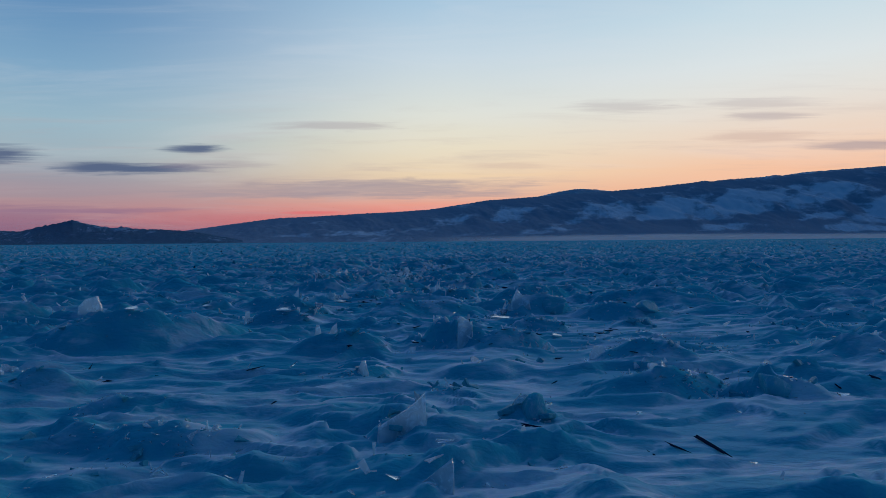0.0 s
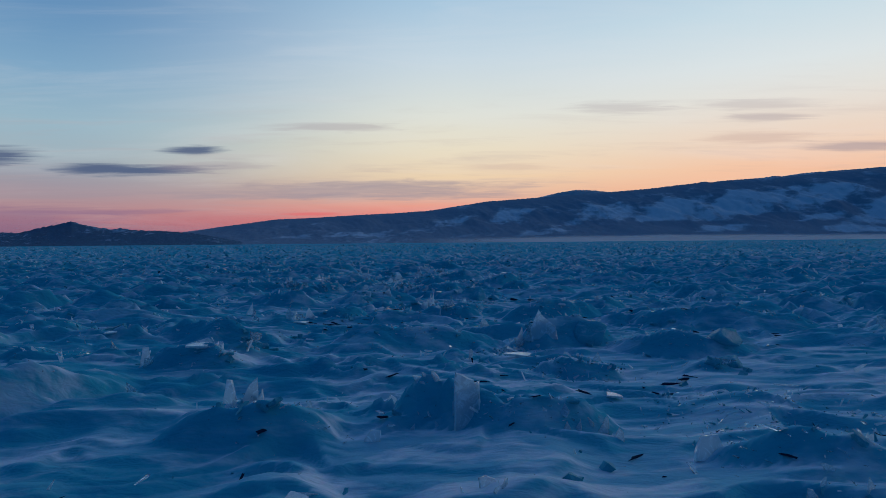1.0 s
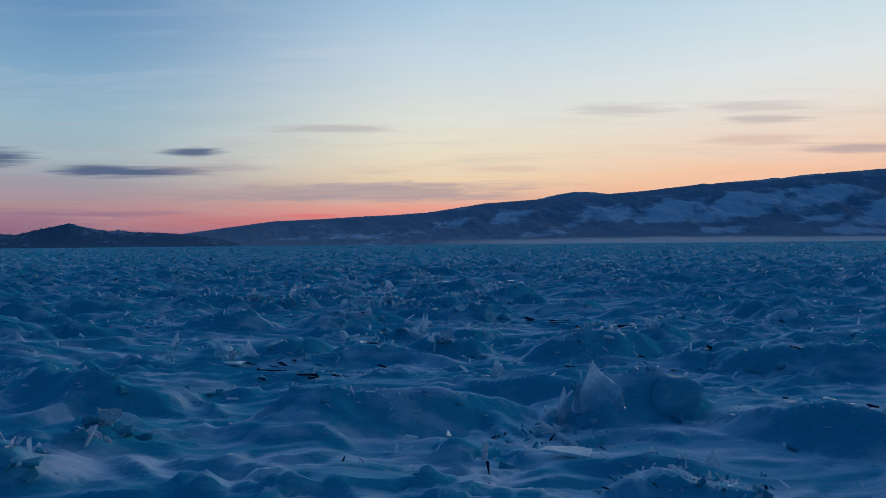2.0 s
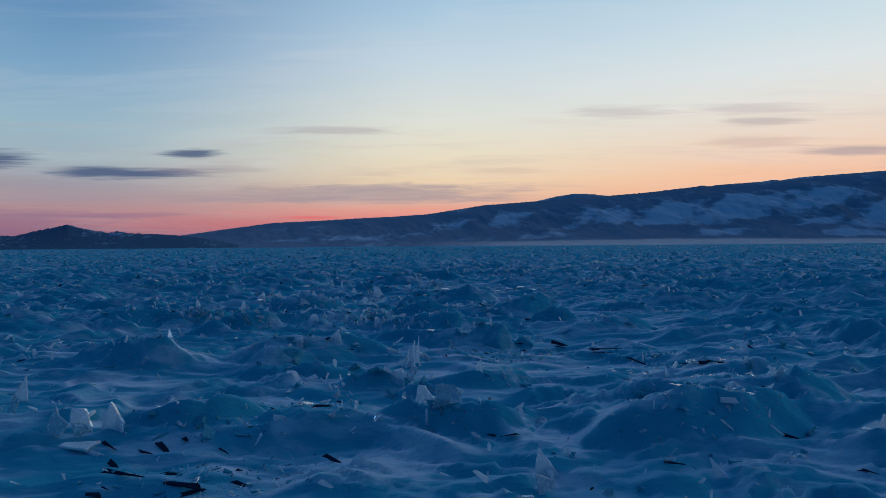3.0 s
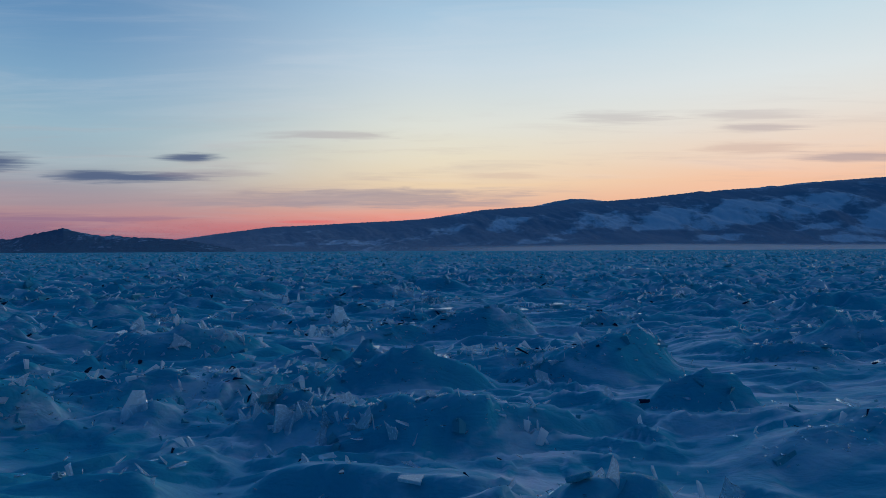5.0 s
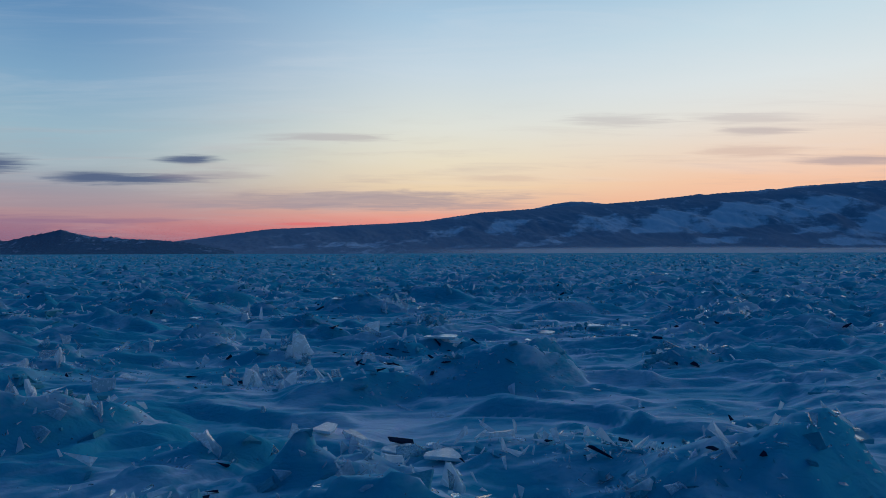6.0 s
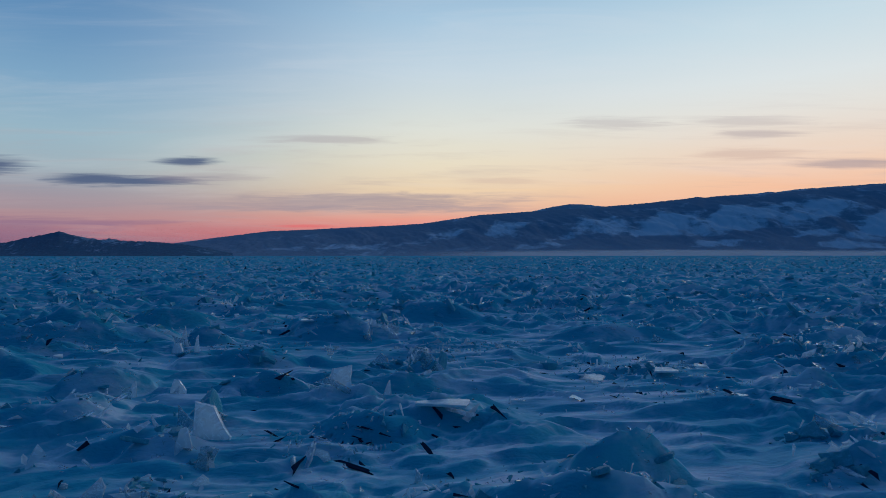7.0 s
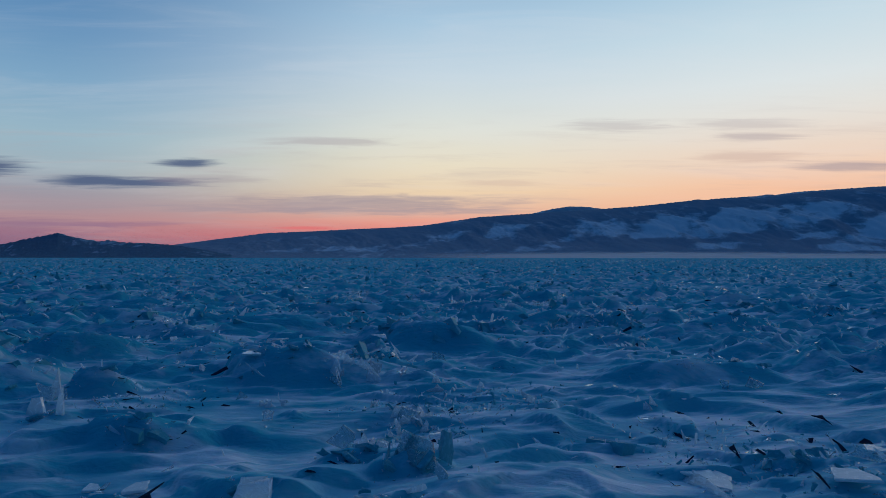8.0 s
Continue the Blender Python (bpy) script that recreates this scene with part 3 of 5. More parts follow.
SNOWFIELDS = [
    (0.5, 0.55, 2.4, 0.16, 4, 0.6), (6.6, 0.62, 1.9, 0.15, 5, 0.75), (15.2, 0.58, 2.9, 0.19, 6, 0.8), (21.0, 0.6, 2.3, 0.22, 7, 1.0), (27.0, 0.62, 3.1, 0.22, 6, 1.0),
    (32.3, 0.64, 2.3, 0.18, 5, 0.95), (37.6, 0.48, 2.4, 0.28, 7, 1.0), (43.0, 0.55, 2.8, 0.25, 6, 0.9), (9.8, 0.2, 2.9, 0.07, 6, 0.7), (25.4, 0.21, 2.1, 0.06, 8, 0.8),
    (32.2, 0.34, 1.9, 0.06, 9, 0.8), (36.0, 0.17, 4.6, 0.05, 6, 0.85), (-8.0, 0.35, 3.0, 0.08, 5, 0.5), (-14.0, 0.3, 2.0, 0.08, 5, 0.5), (3.0, 0.2, 2.5, 0.05, 5, 0.6),
]
RIDGE = [(-34.0, 0.02), (-29.0, 0.5), (-25.5, 0.8), (-23.2, 1.12), (-19.9, 1.61), (-15.5, 2.24), (-11.9, 2.41), (-7.7, 2.67), (-4.5, 2.82), (-1.3, 3.02), (4.1, 3.83), (9.5, 4.17), (15.6, 4.47),
         (19.1, 4.68), (23.0, 5.02), (23.6, 5.12), (24.2, 5.0), (24.9, 5.1), (28.3, 5.2), (28.95, 5.3), (29.6, 5.22), (33.3, 5.33), (38, 5.35), (44, 5.1), (56, 4.6)]
PEAK = [(6.5, 3.7), (9.5, 4.22), (11.0, 4.56), (12.6, 4.76), (13.6, 4.73), (15.6, 4.5), (18.0, 4.2), (24, 4.7), (29.5, 5.2), (31, 5.4), (33.3, 5.45), (36.5, 5.5), (44, 5.4)]
HILL = [(-52, 1.0), (-44, 1.3), (-38, 1.1), (-35.1, 1.02), (-34.0, 1.38), (-32.8, 1.66), (-31.73, 1.97), (-30.5, 1.6), (-28.9, 1.31), (-28.2, 1.42), (-27.2, 1.27),
        (-24.5, 1.18), (-22.0, 0.9), (-18.5, 0.2)]


def snow_dust_and_haze():
    """Spindrift blowing along the foot of the shore, thick and low below the ridge, and painted distance haze above it:
    rows of sheets, one behind another.
    """
    m, nt, p = material("spindrift_and_haze")
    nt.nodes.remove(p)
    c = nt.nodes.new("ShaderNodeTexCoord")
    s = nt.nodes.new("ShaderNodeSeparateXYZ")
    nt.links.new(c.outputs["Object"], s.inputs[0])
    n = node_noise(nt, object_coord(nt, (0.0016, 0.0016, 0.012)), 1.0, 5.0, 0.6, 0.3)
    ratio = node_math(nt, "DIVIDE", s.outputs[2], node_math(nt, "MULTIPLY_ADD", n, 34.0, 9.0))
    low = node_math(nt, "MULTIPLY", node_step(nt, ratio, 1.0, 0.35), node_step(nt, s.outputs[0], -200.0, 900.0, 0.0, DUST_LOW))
    # thin veil higher up: haze painted over the slopes behind
    high = node_step(nt, node_math(nt, "DIVIDE", s.outputs[2], node_math(nt, "MULTIPLY_ADD", n, 120.0, 70.0)), 1.0, 0.0, 0.0, HAZE_HIGH)
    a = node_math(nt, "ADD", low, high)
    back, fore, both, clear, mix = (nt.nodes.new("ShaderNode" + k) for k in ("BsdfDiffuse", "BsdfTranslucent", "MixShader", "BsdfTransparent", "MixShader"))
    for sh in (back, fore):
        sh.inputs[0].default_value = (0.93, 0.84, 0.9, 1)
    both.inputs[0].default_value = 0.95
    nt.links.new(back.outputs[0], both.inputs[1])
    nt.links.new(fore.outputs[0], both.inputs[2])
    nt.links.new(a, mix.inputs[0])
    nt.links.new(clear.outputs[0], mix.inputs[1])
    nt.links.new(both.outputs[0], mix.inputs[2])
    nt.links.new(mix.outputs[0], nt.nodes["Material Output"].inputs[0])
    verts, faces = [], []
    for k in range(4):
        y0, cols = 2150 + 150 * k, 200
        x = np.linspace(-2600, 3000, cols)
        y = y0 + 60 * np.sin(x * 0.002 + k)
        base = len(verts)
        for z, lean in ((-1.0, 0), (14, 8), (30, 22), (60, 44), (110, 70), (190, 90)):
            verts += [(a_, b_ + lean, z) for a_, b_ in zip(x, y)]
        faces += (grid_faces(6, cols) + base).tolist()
    ob = new("snow_dust_and_haze", mesh_from("snow_dust_and_haze", verts, faces, m))
    return tagged(ob, "pale band of blowing snow along the shore under a painted haze veil", "drifting snow", kind="stuff")


DUST_LOW, HAZE_HIGH = 0.9, 0.026
frozen_lake()
far_shore()
snow_dust_and_haze()


# ---------- broken ice ----------
def slab_data(rng, width, thick, taper=0.0):
    """Verts and faces of one broken piece, 1 long along x: a cornered outline with chipped, slightly slanting rims."""
    p = np.array([(-0.5, -0.5), (0.5, -0.5), (0.5, 0.5), (-0.5, 0.5)]) + rng.uniform(-0.24, 0.24, (4, 2))
    kind = rng.integers(0, 4)
    if kind == 0:
        p = np.delete(p, int(rng.integers(0, 4)), axis=0)
    elif kind > 1:
        k = int(rng.integers(0, 4))
        a, b, c = p[k - 1], p[k], p[(k + 1) % 4]
        p = np.concatenate([p[:k], [b + (a - b) * rng.uniform(0.2, 0.5)], [b + (c - b) * rng.uniform(0.2, 0.5)], p[k + 1:]])
    # a chip out of the middle of each edge
    q = []
    for k in range(len(p)):
        a, b = p[k], p[(k + 1) % len(p)]
        t = rng.uniform(0.3, 0.7)
        q += [a, a + (b - a) * t + np.array([a[1] - b[1], b[0] - a[0]]) * rng.uniform(-0.02, 0.12)]
    p = np.array(q)
    n = len(p)
    ox = p[:, 0]
    oy = p[:, 1] * width * np.clip(1 - taper * (ox + 0.5), 0.08, 1) + taper * width * rng.uniform(-1.2, 1.2) * ox * ox
    slant = rng.uniform(-0.6, 0.6, 2) * thick
    rings = []
    for f, zz in ((0.9, -0.5), (1.0, -0.25), (0.98, 0.32), (0.9, 0.5)):
        jit = 1 + rng.uniform(-0.04, 0.04, n)
        rings.append(np.stack([ox * f * jit, oy * f * jit, thick * zz + slant[0] * ox + slant[1] * oy + rng.uniform(-0.1, 0.1, n) * thick], axis=1))
    verts = np.concatenate(rings + [rings[0].mean(axis=0)[None], rings[-1].mean(axis=0)[None] + [[0, 0, thick * 0.06]]])
    faces = []
    for r in range(3):
        for k in range(n):
            a, b = r * n + k, r * n + (k + 1) % n
            faces += [(a, b, b + n), (a, b + n, a + n)]
    faces += [(4 * n, (k + 1) % n, k) for k in range(n)]
    faces += [(4 * n + 1, 3 * n + k, 3 * n + (k + 1) % n) for k in range(n)]
    return verts, np.array(faces)


def chip_data(rng):
    """A small splinter: a lopsided wedge of eight corners."""
    v = np.array([[x, y, z] for x in (-0.5, 0.5) for y in (-0.5, 0.5) for z in (-0.5, 0.5)])
    v = v * rng.uniform(0.45, 1.0, (8, 3))
    v[4:, 1:] *= rng.uniform(0.08, 0.75)
    f = [(0, 1, 3), (0, 3, 2), (4, 6, 7), (4, 7, 5), (0, 4, 5), (0, 5, 1), (2, 3, 7), (2, 7, 6), (0, 2, 6), (0, 6, 4), (1, 5, 7), (1, 7, 3)]
    return v, np.array(f)


def piece_meshes(name, count, width, thick, mat, seed, taper=0.0):
    rng = np.random.default_rng(seed)
    out = []
    for _ in range(count):
        v, f = slab_data(rng, width * rng.uniform(0.55, 1.5), thick * rng.uniform(0.7, 1.3), taper)
        out.append(mesh_from(name, v, f, mat, False))
    return out


def lay(name, meshes, k, m, label, category, group):
    return tagged(bpy.data.objects[put(name, meshes[k % len(meshes)], m)], label, category, group)


def put(name, me, m):
    ob = new(name, me)
    ob.matrix_basis = m
    return ob.name


def scaled(x, y, z, rx, ry, rz, sx, sy, sz):
    return pose(x, y, z, rx, ry, rz) @ Matrix.Diagonal((sx, sy, sz, 1))


# black ice slabs lying in the snow, some put for the shade in hollows: x, y, length, turn
BLACK_SLABS_A = [
    (-1.86, 4.88, 0.35, 22.51), (1.75, 5.62, 0.31, -80.73), (2.01, 5.66, 0.29, -54.31), (2.38, 5.71, 0.54, -74.8), (0.71, 5.97, 0.47, -24.95), (-2.27, 7.28, 0.22, 60.08),
    (5.77, 8.28, 0.5, -89.54), (1.38, 8.5, 0.29, 43.96), (4.36, 8.81, 0.39, -76.89), (-5.03, 8.74, 0.25, 23.87), (-3.02, 8.94, 0.37, 46.88), (-5.68, 9.32, 0.53, 110.65),
    (2.87, 9.65, 0.23, -58.39), (1.79, 10.21, 0.41, 44.92), (-1.8, 10.45, 0.46, 70.76), (0.68, 10.71, 0.3, 48.33), (0.93, 10.88, 0.17, 20.73), (2.77, 12.47, 0.18, -67.9),
    (0.72, 12.23, 0.29, -77.28), (2.93, 12.5, 0.27, -32.99), (1.79, 12.3, 0.41, -45.09), (2.75, 12.88, 0.15, -96.6), (0.42, 12.61, 0.41, 15.02), (3.38, 13.34, 0.71, 9.92),
]
BLACK_SLABS_B = [
    (3.58, 13.46, 0.65, 38.14), (3.66, 13.55, 0.22, -47.14), (-0.77, 13.14, 0.32, 59.84), (0.81, 13.34, 0.19, -20.94), (-1.19, 13.43, 0.12, 46.78), (-0.2, 14.2, 0.11, 27.33),
    (6.25, 15.87, 0.17, -44.72), (6.82, 16.8, 0.75, -76.79), (4.59, 16.88, 0.28, -47.66), (6.84, 17.03, 0.62, -83.59), (-1.94, 18.16, 0.33, 32.59), (-2.12, 18.28, 0.83, -29.85),
    (-1.6, 18.31, 0.31, -34.12), (3.72, 18.49, 0.15, -36.84), (-2.29, 18.56, 0.16, -1.39), (-2.63, 18.38, 0.56, -30.6), (-2.9, 18.8, 0.5, -44.36), (2, 18.55, 0.29, -36.57),
    (-0.95, 18.77, 0.41, -39.57), (-2.1, 19.21, 0.43, -49.42), (-2.84, 19.19, 0.3, -34.48), (-2.73, 19.31, 0.75, -49.58), (-3.33, 19.41, 0.57, -39.7), (0.55, 19.31, 0.38, -30.78),
]
BLACK_SLABS_C = [
    (-2.53, 19.4, 0.35, -53.79), (0.71, 19.2, 0.23, -1.67), (-1.22, 19.76, 0.25, 13.83), (-3.81, 20.91, 0.3, -59.68), (3.77, 20.29, 0.49, -103.48), (4.32, 22.59, 0.68, 9.02),
    (4.06, 23.28, 0.44, -35.77), (3.43, 23.76, 0.57, -68.23), (1.69, 24.34, 0.26, -75.26), (2.96, 24.15, 0.67, 11.83), (0.86, 24.08, 0.16, -40.69), (-2.31, 23.71, 0.09, 35.25),
    (2.98, 24.35, 0.77, 15.02), (2.34, 24.74, 0.35, -82.24), (-1.54, 23.95, 0.2, -21.24), (-0.25, 24.61, 0.25, -72.6), (-0.74, 24.74, 0.35, -66.66), (1.72, 24.99, 0.39, -68.24),
    (2.4, 25.28, 0.47, -66.84), (-1.88, 23.98, 0.34, 60.69), (2.5, 25.78, 0.88, -71.35), (1.73, 25.49, 0.44, 29.69), (2.27, 28.22, 0.56, 19.08), (6.15, 28.44, 0.27, -30.15),
]
BLACK_SLABS_D = [
    (0.71, 33.59, 0.64, -76.26), (-2.81, 34.63, 0.64, -63.9), (3.6, 35.27, 0.21, -86.79), (-3.24, 35.42, 0.31, 103.78), (4, 35.42, 0.79, -85.47), (3.72, 35.47, 0.6, -93.85),
    (-0.79, 35.78, 0.7, -41.25), (-1.26, 35.79, 0.53, 77.42), (-0.09, 36.09, 0.61, -71.12), (-0.61, 36.58, 0.45, -58.18), (-0.83, 36.6, 0.27, -57.83), (0, 36.67, 0.31, -55.61),
    (-1.26, 36.55, 0.29, 7.02), (-1.77, 36.72, 0.49, -50.45), (0.22, 36.92, 0.13, -20.53), (-0.8, 36.66, 0.39, -43.69), (0.68, 37.03, 0.55, -71.78), (0.41, 37.02, 0.56, -73.74),
    (0.94, 37.97, 0.2, -35.12), (2.81, 38.03, 0.19, -48.73), (4.25, 37.76, 1.15, -83.66), (-2.35, 37.99, 0.39, -13.46), (3.88, 38.19, 0.64, -97.75), (-2.17, 38.88, 0.69, 84.74),
]
BLACK_SLABS_E = [
    (-2.12, 38.94, 0.52, -58.99), (3.39, 39.71, 0.4, -106.38), (-1.12, 39.81, 0.15, -10.2), (-0.95, 40.15, 0.34, -46.95), (1.79, 40.36, 0.17, 9.78), (3.36, 40.63, 0.29, -97.06),
    (3.22, 40.89, 0.85, -106.38), (4.46, 41, 0.69, -112.14), (4.76, 41.12, 1.3, -98.72), (1.34, 41.23, 0.19, -49.8), (2.88, 41.61, 0.68, -80.47), (4.75, 41.72, 0.62, -105.07),
    (3.92, 41.85, 0.5, -100.77), (4.48, 42.2, 0.28, -100.79), (3.28, 42.62, 0.39, -74.86), (-3.33, 42.68, 0.17, -31.86), (-2.89, 42.73, 0.24, -23.33), (-4.26, 42.81, 0.19, 40.46),
    (-4.53, 43.36, 0.5, -32.3),
]
BLACK_SLABS = BLACK_SLABS_A + BLACK_SLABS_B + BLACK_SLABS_C + BLACK_SLABS_D + BLACK_SLABS_E
# pale slabs lying on the snow: x, y, length, turn
PALE_SLABS_A = [
    (-0.23, 4.77, 0.32, 55.22), (-3.32, 6.56, 0.22, -23.09), (-1.15, 9.24, 0.26, -2.19), (3.68, 11.88, 0.25, -100.88), (2.1, 12.09, 0.24, -14.21), (-0.26, 11.22, 0.38, -71.24),
    (4.26, 12.75, 0.23, -82.15), (4.78, 12.93, 0.39, -27.73), (1.61, 14.58, 0.44, -68.55), (1.32, 15.02, 0.69, -60.35), (1.27, 15.61, 1.05, -67.74), (-3.79, 14.01, 0.51, 13.34),
    (-7.39, 17.49, 0.35, -20.09), (-8.9, 17.45, 1.3, -52.87), (0.95, 18.5, 0.66, -85.45), (-3.48, 19.23, 0.7, -29.28), (-3.4, 19.75, 1.3, -53.95), (1.21, 19.87, 1.3, -86.64),
    (-2.05, 23.72, 0.23, 6.49), (2, 24.6, 0.29, -11.9), (-0.4, 24.26, 0.71, 86.07), (-0.77, 24.07, 0.39, -32.15), (1.96, 25.16, 0.63, -68.37), (0.34, 24.95, 0.07, 19.41),
]
PALE_SLABS_B = [
    (-1.45, 24.03, 0.23, -25.15), (-0.19, 26.54, 0.28, -54.32), (-6.66, 29.85, 0.72, -3.97), (0.03, 31.17, 0.38, -9.29), (-0.78, 30.54, 0.28, -54.57), (-1.88, 31, 0.69, -53.17),
    (-0.76, 31.69, 1.11, -64.9), (0.1, 32.67, 0.46, -25.6), (-0.38, 33.33, 0.57, -62.21), (-4.22, 33.1, 0.71, -39.56), (-2, 34.63, 0.69, 76.22), (-4.55, 34.9, 0.82, -47.89),
    (-5.95, 35.16, 0.67, -32.36), (3.52, 35.4, 0.42, -80.35), (-5.91, 36.23, 1.3, -46.24), (-0.94, 36.18, 0.25, -42.03), (0.04, 37.08, 0.99, -32.4), (3.66, 38.26, 0.43, -75.16),
    (-2.59, 39.74, 0.28, -15.65), (2.44, 39.84, 1.12, -83.55), (-3.01, 39.85, 0.16, -9.63), (3.83, 40.05, 0.38, -21.48), (4.47, 40.3, 0.51, -83.36), (4.48, 40.61, 0.22, -49.86),
]
PALE_SLABS_C = [
    (-0.43, 41.69, 0.3, -67.76), (-6.66, 42.18, 1.3, -50.84), (-7.61, 42.48, 1.3, -45.11), (-1.11, 44.33, 1.26, -73.03), (-1.68, 46.28, 0.85, 56.72), (-3.74, 47.7, 0.71, -13.55),
    (-4.39, 48.12, 1.3, -55.12), (-3.6, 48.23, 0.64, -2.52), (-12.19, 48.76, 1.3, -41.51), (-11.46, 52.25, 1.3, -43.19),
]
PALE_SLABS = PALE_SLABS_A + PALE_SLABS_B + PALE_SLABS_C
# frosted plates standing in the snow: x, y, width, height
WHITE_PLATES_A = [
    (-0.45, 6.2, 0.08, 0.25), (0.43, 14.69, 0.09, 0.16), (1.07, 15.62, 0.24, 0.23), (8.82, 16.58, 0.19, 0.16), (-6.29, 17.11, 0.1, 0.16), (0.85, 18.08, 0.13, 0.21),
    (-3.79, 19.35, 0.21, 0.29), (-1.29, 20.88, 0.04, 0.12), (4.03, 20.37, 0.12, 0.15), (0.94, 21.79, 0.09, 0.09), (1.22, 22.02, 0.12, 0.1), (-0.37, 27.02, 0.1, 0.16),
    (-0.63, 27.2, 0.12, 0.19), (1.41, 29.79, 0.21, 0.27), (-7.22, 29.24, 0.12, 0.22), (-0.55, 30.76, 0.09, 0.07), (-1.9, 32.6, 0.05, 0.12), (-4.06, 31.3, 0.26, 0.26),
    (-4.36, 34.01, 0.24, 0.24), (-6.27, 34.23, 0.35, 0.32), (-3.13, 35.31, 0.07, 0.06), (-0.16, 35.37, 0.07, 0.1), (-6.33, 35.44, 0.07, 0.14), (-6.42, 36.5, 0.14, 0.2),
]
WHITE_PLATES_B = [
    (-0.68, 37.99, 0.04, 0.13), (-3.13, 38.48, 0.04, 0.06), (-3.6, 38.56, 0.13, 0.18), (0.04, 39.45, 0.1, 0.1), (-0.83, 42.46, 0.1, 0.13), (-2.08, 42.65, 0.09, 0.1),
    (-0.96, 44.35, 0.16, 0.24), (-2.97, 44.2, 0.53, 0.2), (7.48, 52.05, 0.15, 0.22),
]
WHITE_PLATES = WHITE_PLATES_A + WHITE_PLATES_B
# clear plates standing in the snow: x, y, width, height
CLEAR_PLATES_A = [
    (0.75, 6.46, 0.32, 0.19), (-2.42, 11.76, 0.19, 0.21), (-4.22, 12.57, 0.14, 0.14), (4.39, 13.96, 0.26, 0.2), (-4.74, 14.11, 0.15, 0.21), (-5.74, 14.95, 0.22, 0.12),
    (-3.31, 15.02, 0.2, 0.2), (1.44, 15.89, 0.25, 0.17), (1.7, 15.97, 0.56, 0.53), (-4.59, 19.13, 0.14, 0.35), (-3.6, 19.41, 0.24, 0.24), (-5.09, 20.57, 0.07, 0.28),
    (0.13, 19.49, 0.28, 0.23), (-0.37, 21.8, 0.16, 0.24), (-0.35, 22.57, 0.07, 0.44), (-2.38, 23.11, 0.14, 0.23), (0.25, 24.15, 0.08, 0.2), (-2.41, 23.67, 0.29, 0.16),
    (0.24, 24.91, 0.07, 0.13), (6.38, 25.75, 0.16, 0.37), (2.18, 26.25, 0.17, 0.14), (-4.53, 27.46, 0.3, 0.19), (-0.98, 27.35, 0.23, 0.19), (-1.26, 27.58, 0.2, 0.2),
]
CLEAR_PLATES_B = [
    (-1.62, 27.96, 0.3, 0.21), (-5.97, 28.26, 0.36, 0.2), (-5.48, 28.34, 0.24, 0.2), (-5.93, 29.47, 0.15, 0.17), (-6.23, 29.4, 0.15, 0.19), (-1.2, 29.55, 0.19, 0.14),
    (0.11, 30.34, 0.08, 0.13), (-1.24, 30.64, 0.04, 0.13), (-0.24, 31.22, 0.3, 0.17), (-5.3, 33.62, 0.32, 0.32), (-2.45, 33.96, 0.07, 0.18), (-2.31, 34.37, 0.14, 0.14),
    (-1.06, 34.51, 0.08, 0.1), (-2.26, 34.9, 0.07, 0.13), (-2.47, 35.08, 0.09, 0.12), (-1.34, 33.99, 0.12, 0.13), (-2.13, 35.72, 0.17, 0.15), (-2.12, 35.84, 0.18, 0.18),
    (-6.38, 35.97, 0.3, 0.27), (-2.44, 36.07, 0.11, 0.1), (-2.69, 36.66, 0.2, 0.25), (4.11, 36.49, 0.31, 0.22), (-2.62, 37.1, 0.28, 0.28), (-6.57, 37.15, 0.23, 0.19),
]
CLEAR_PLATES_C = [
    (-7.26, 37.19, 0.15, 0.19), (-4.25, 38.54, 0.12, 0.19), (-5.4, 38.64, 0.12, 0.1), (-1.37, 38.23, 0.45, 0.29), (4.2, 40.21, 0.24, 0.13), (-0.17, 40.03, 0.34, 0.34),
    (-0.97, 40.89, 0.29, 0.23), (-2.02, 41.74, 0.16, 0.16), (-0.35, 41.79, 0.27, 0.27), (-3.57, 41.04, 0.07, 0.23), (-5.36, 42.81, 0.23, 0.41), (-2.71, 42.93, 0.11, 0.16),
    (-5.28, 43.02, 0.11, 0.39), (6.79, 42.74, 0.3, 0.22), (5.04, 43.89, 0.24, 0.15), (4.58, 43.88, 0.14, 0.14), (-1.51, 43.77, 0.3, 0.35), (-1.63, 44.01, 0.19, 0.21),
    (0.04, 45.77, 0.21, 0.3),
]
CLEAR_PLATES = CLEAR_PLATES_A + CLEAR_PLATES_B + CLEAR_PLATES_C
# large plates standing in the snow: x, y, width, height, place of the tip (-1 to 1), flatness of the top, lean
SLABS_UPRIGHT_A = [
    (-0.59, 5.89, 0.53, 0.39, 0.75, 0.15, 12), (1.89, 15.92, 0.5, 0.41, -0.3, 0.1, 8), (0.24, 10.9, 0.36, 0.49, -0.2, 0.55, 10), (-0.23, 4.59, 0.26, 0.2, 0.7, 0.1, 25), (-8.57, 14.22, 0.59, 0.32, 0, 0.5, 10),
    (2.42, 10.08, 0.32, 0.17, 0.2, 0.5, 20), (-0.76, 10.65, 0.17, 0.11, 0.3, 0.6, 15), (-1.34, 8.47, 0.19, 0.2, 0, 0.3, 15), (2.75, 8.22, 0.28, 0.16, -0.3, 0.4, 20), (0.21, 10.97, 0.31, 0.28, 0.6, 0.2, 14),
    (-4.84, 14.21, 0.18, 0.29, 0, 0.5, 5), (-5.35, 21.05, 0.19, 0.35, 0.6, 0.1, 0), (0.95, 18.4, 0.22, 0.25, -0.5, 0.2, 15),
]
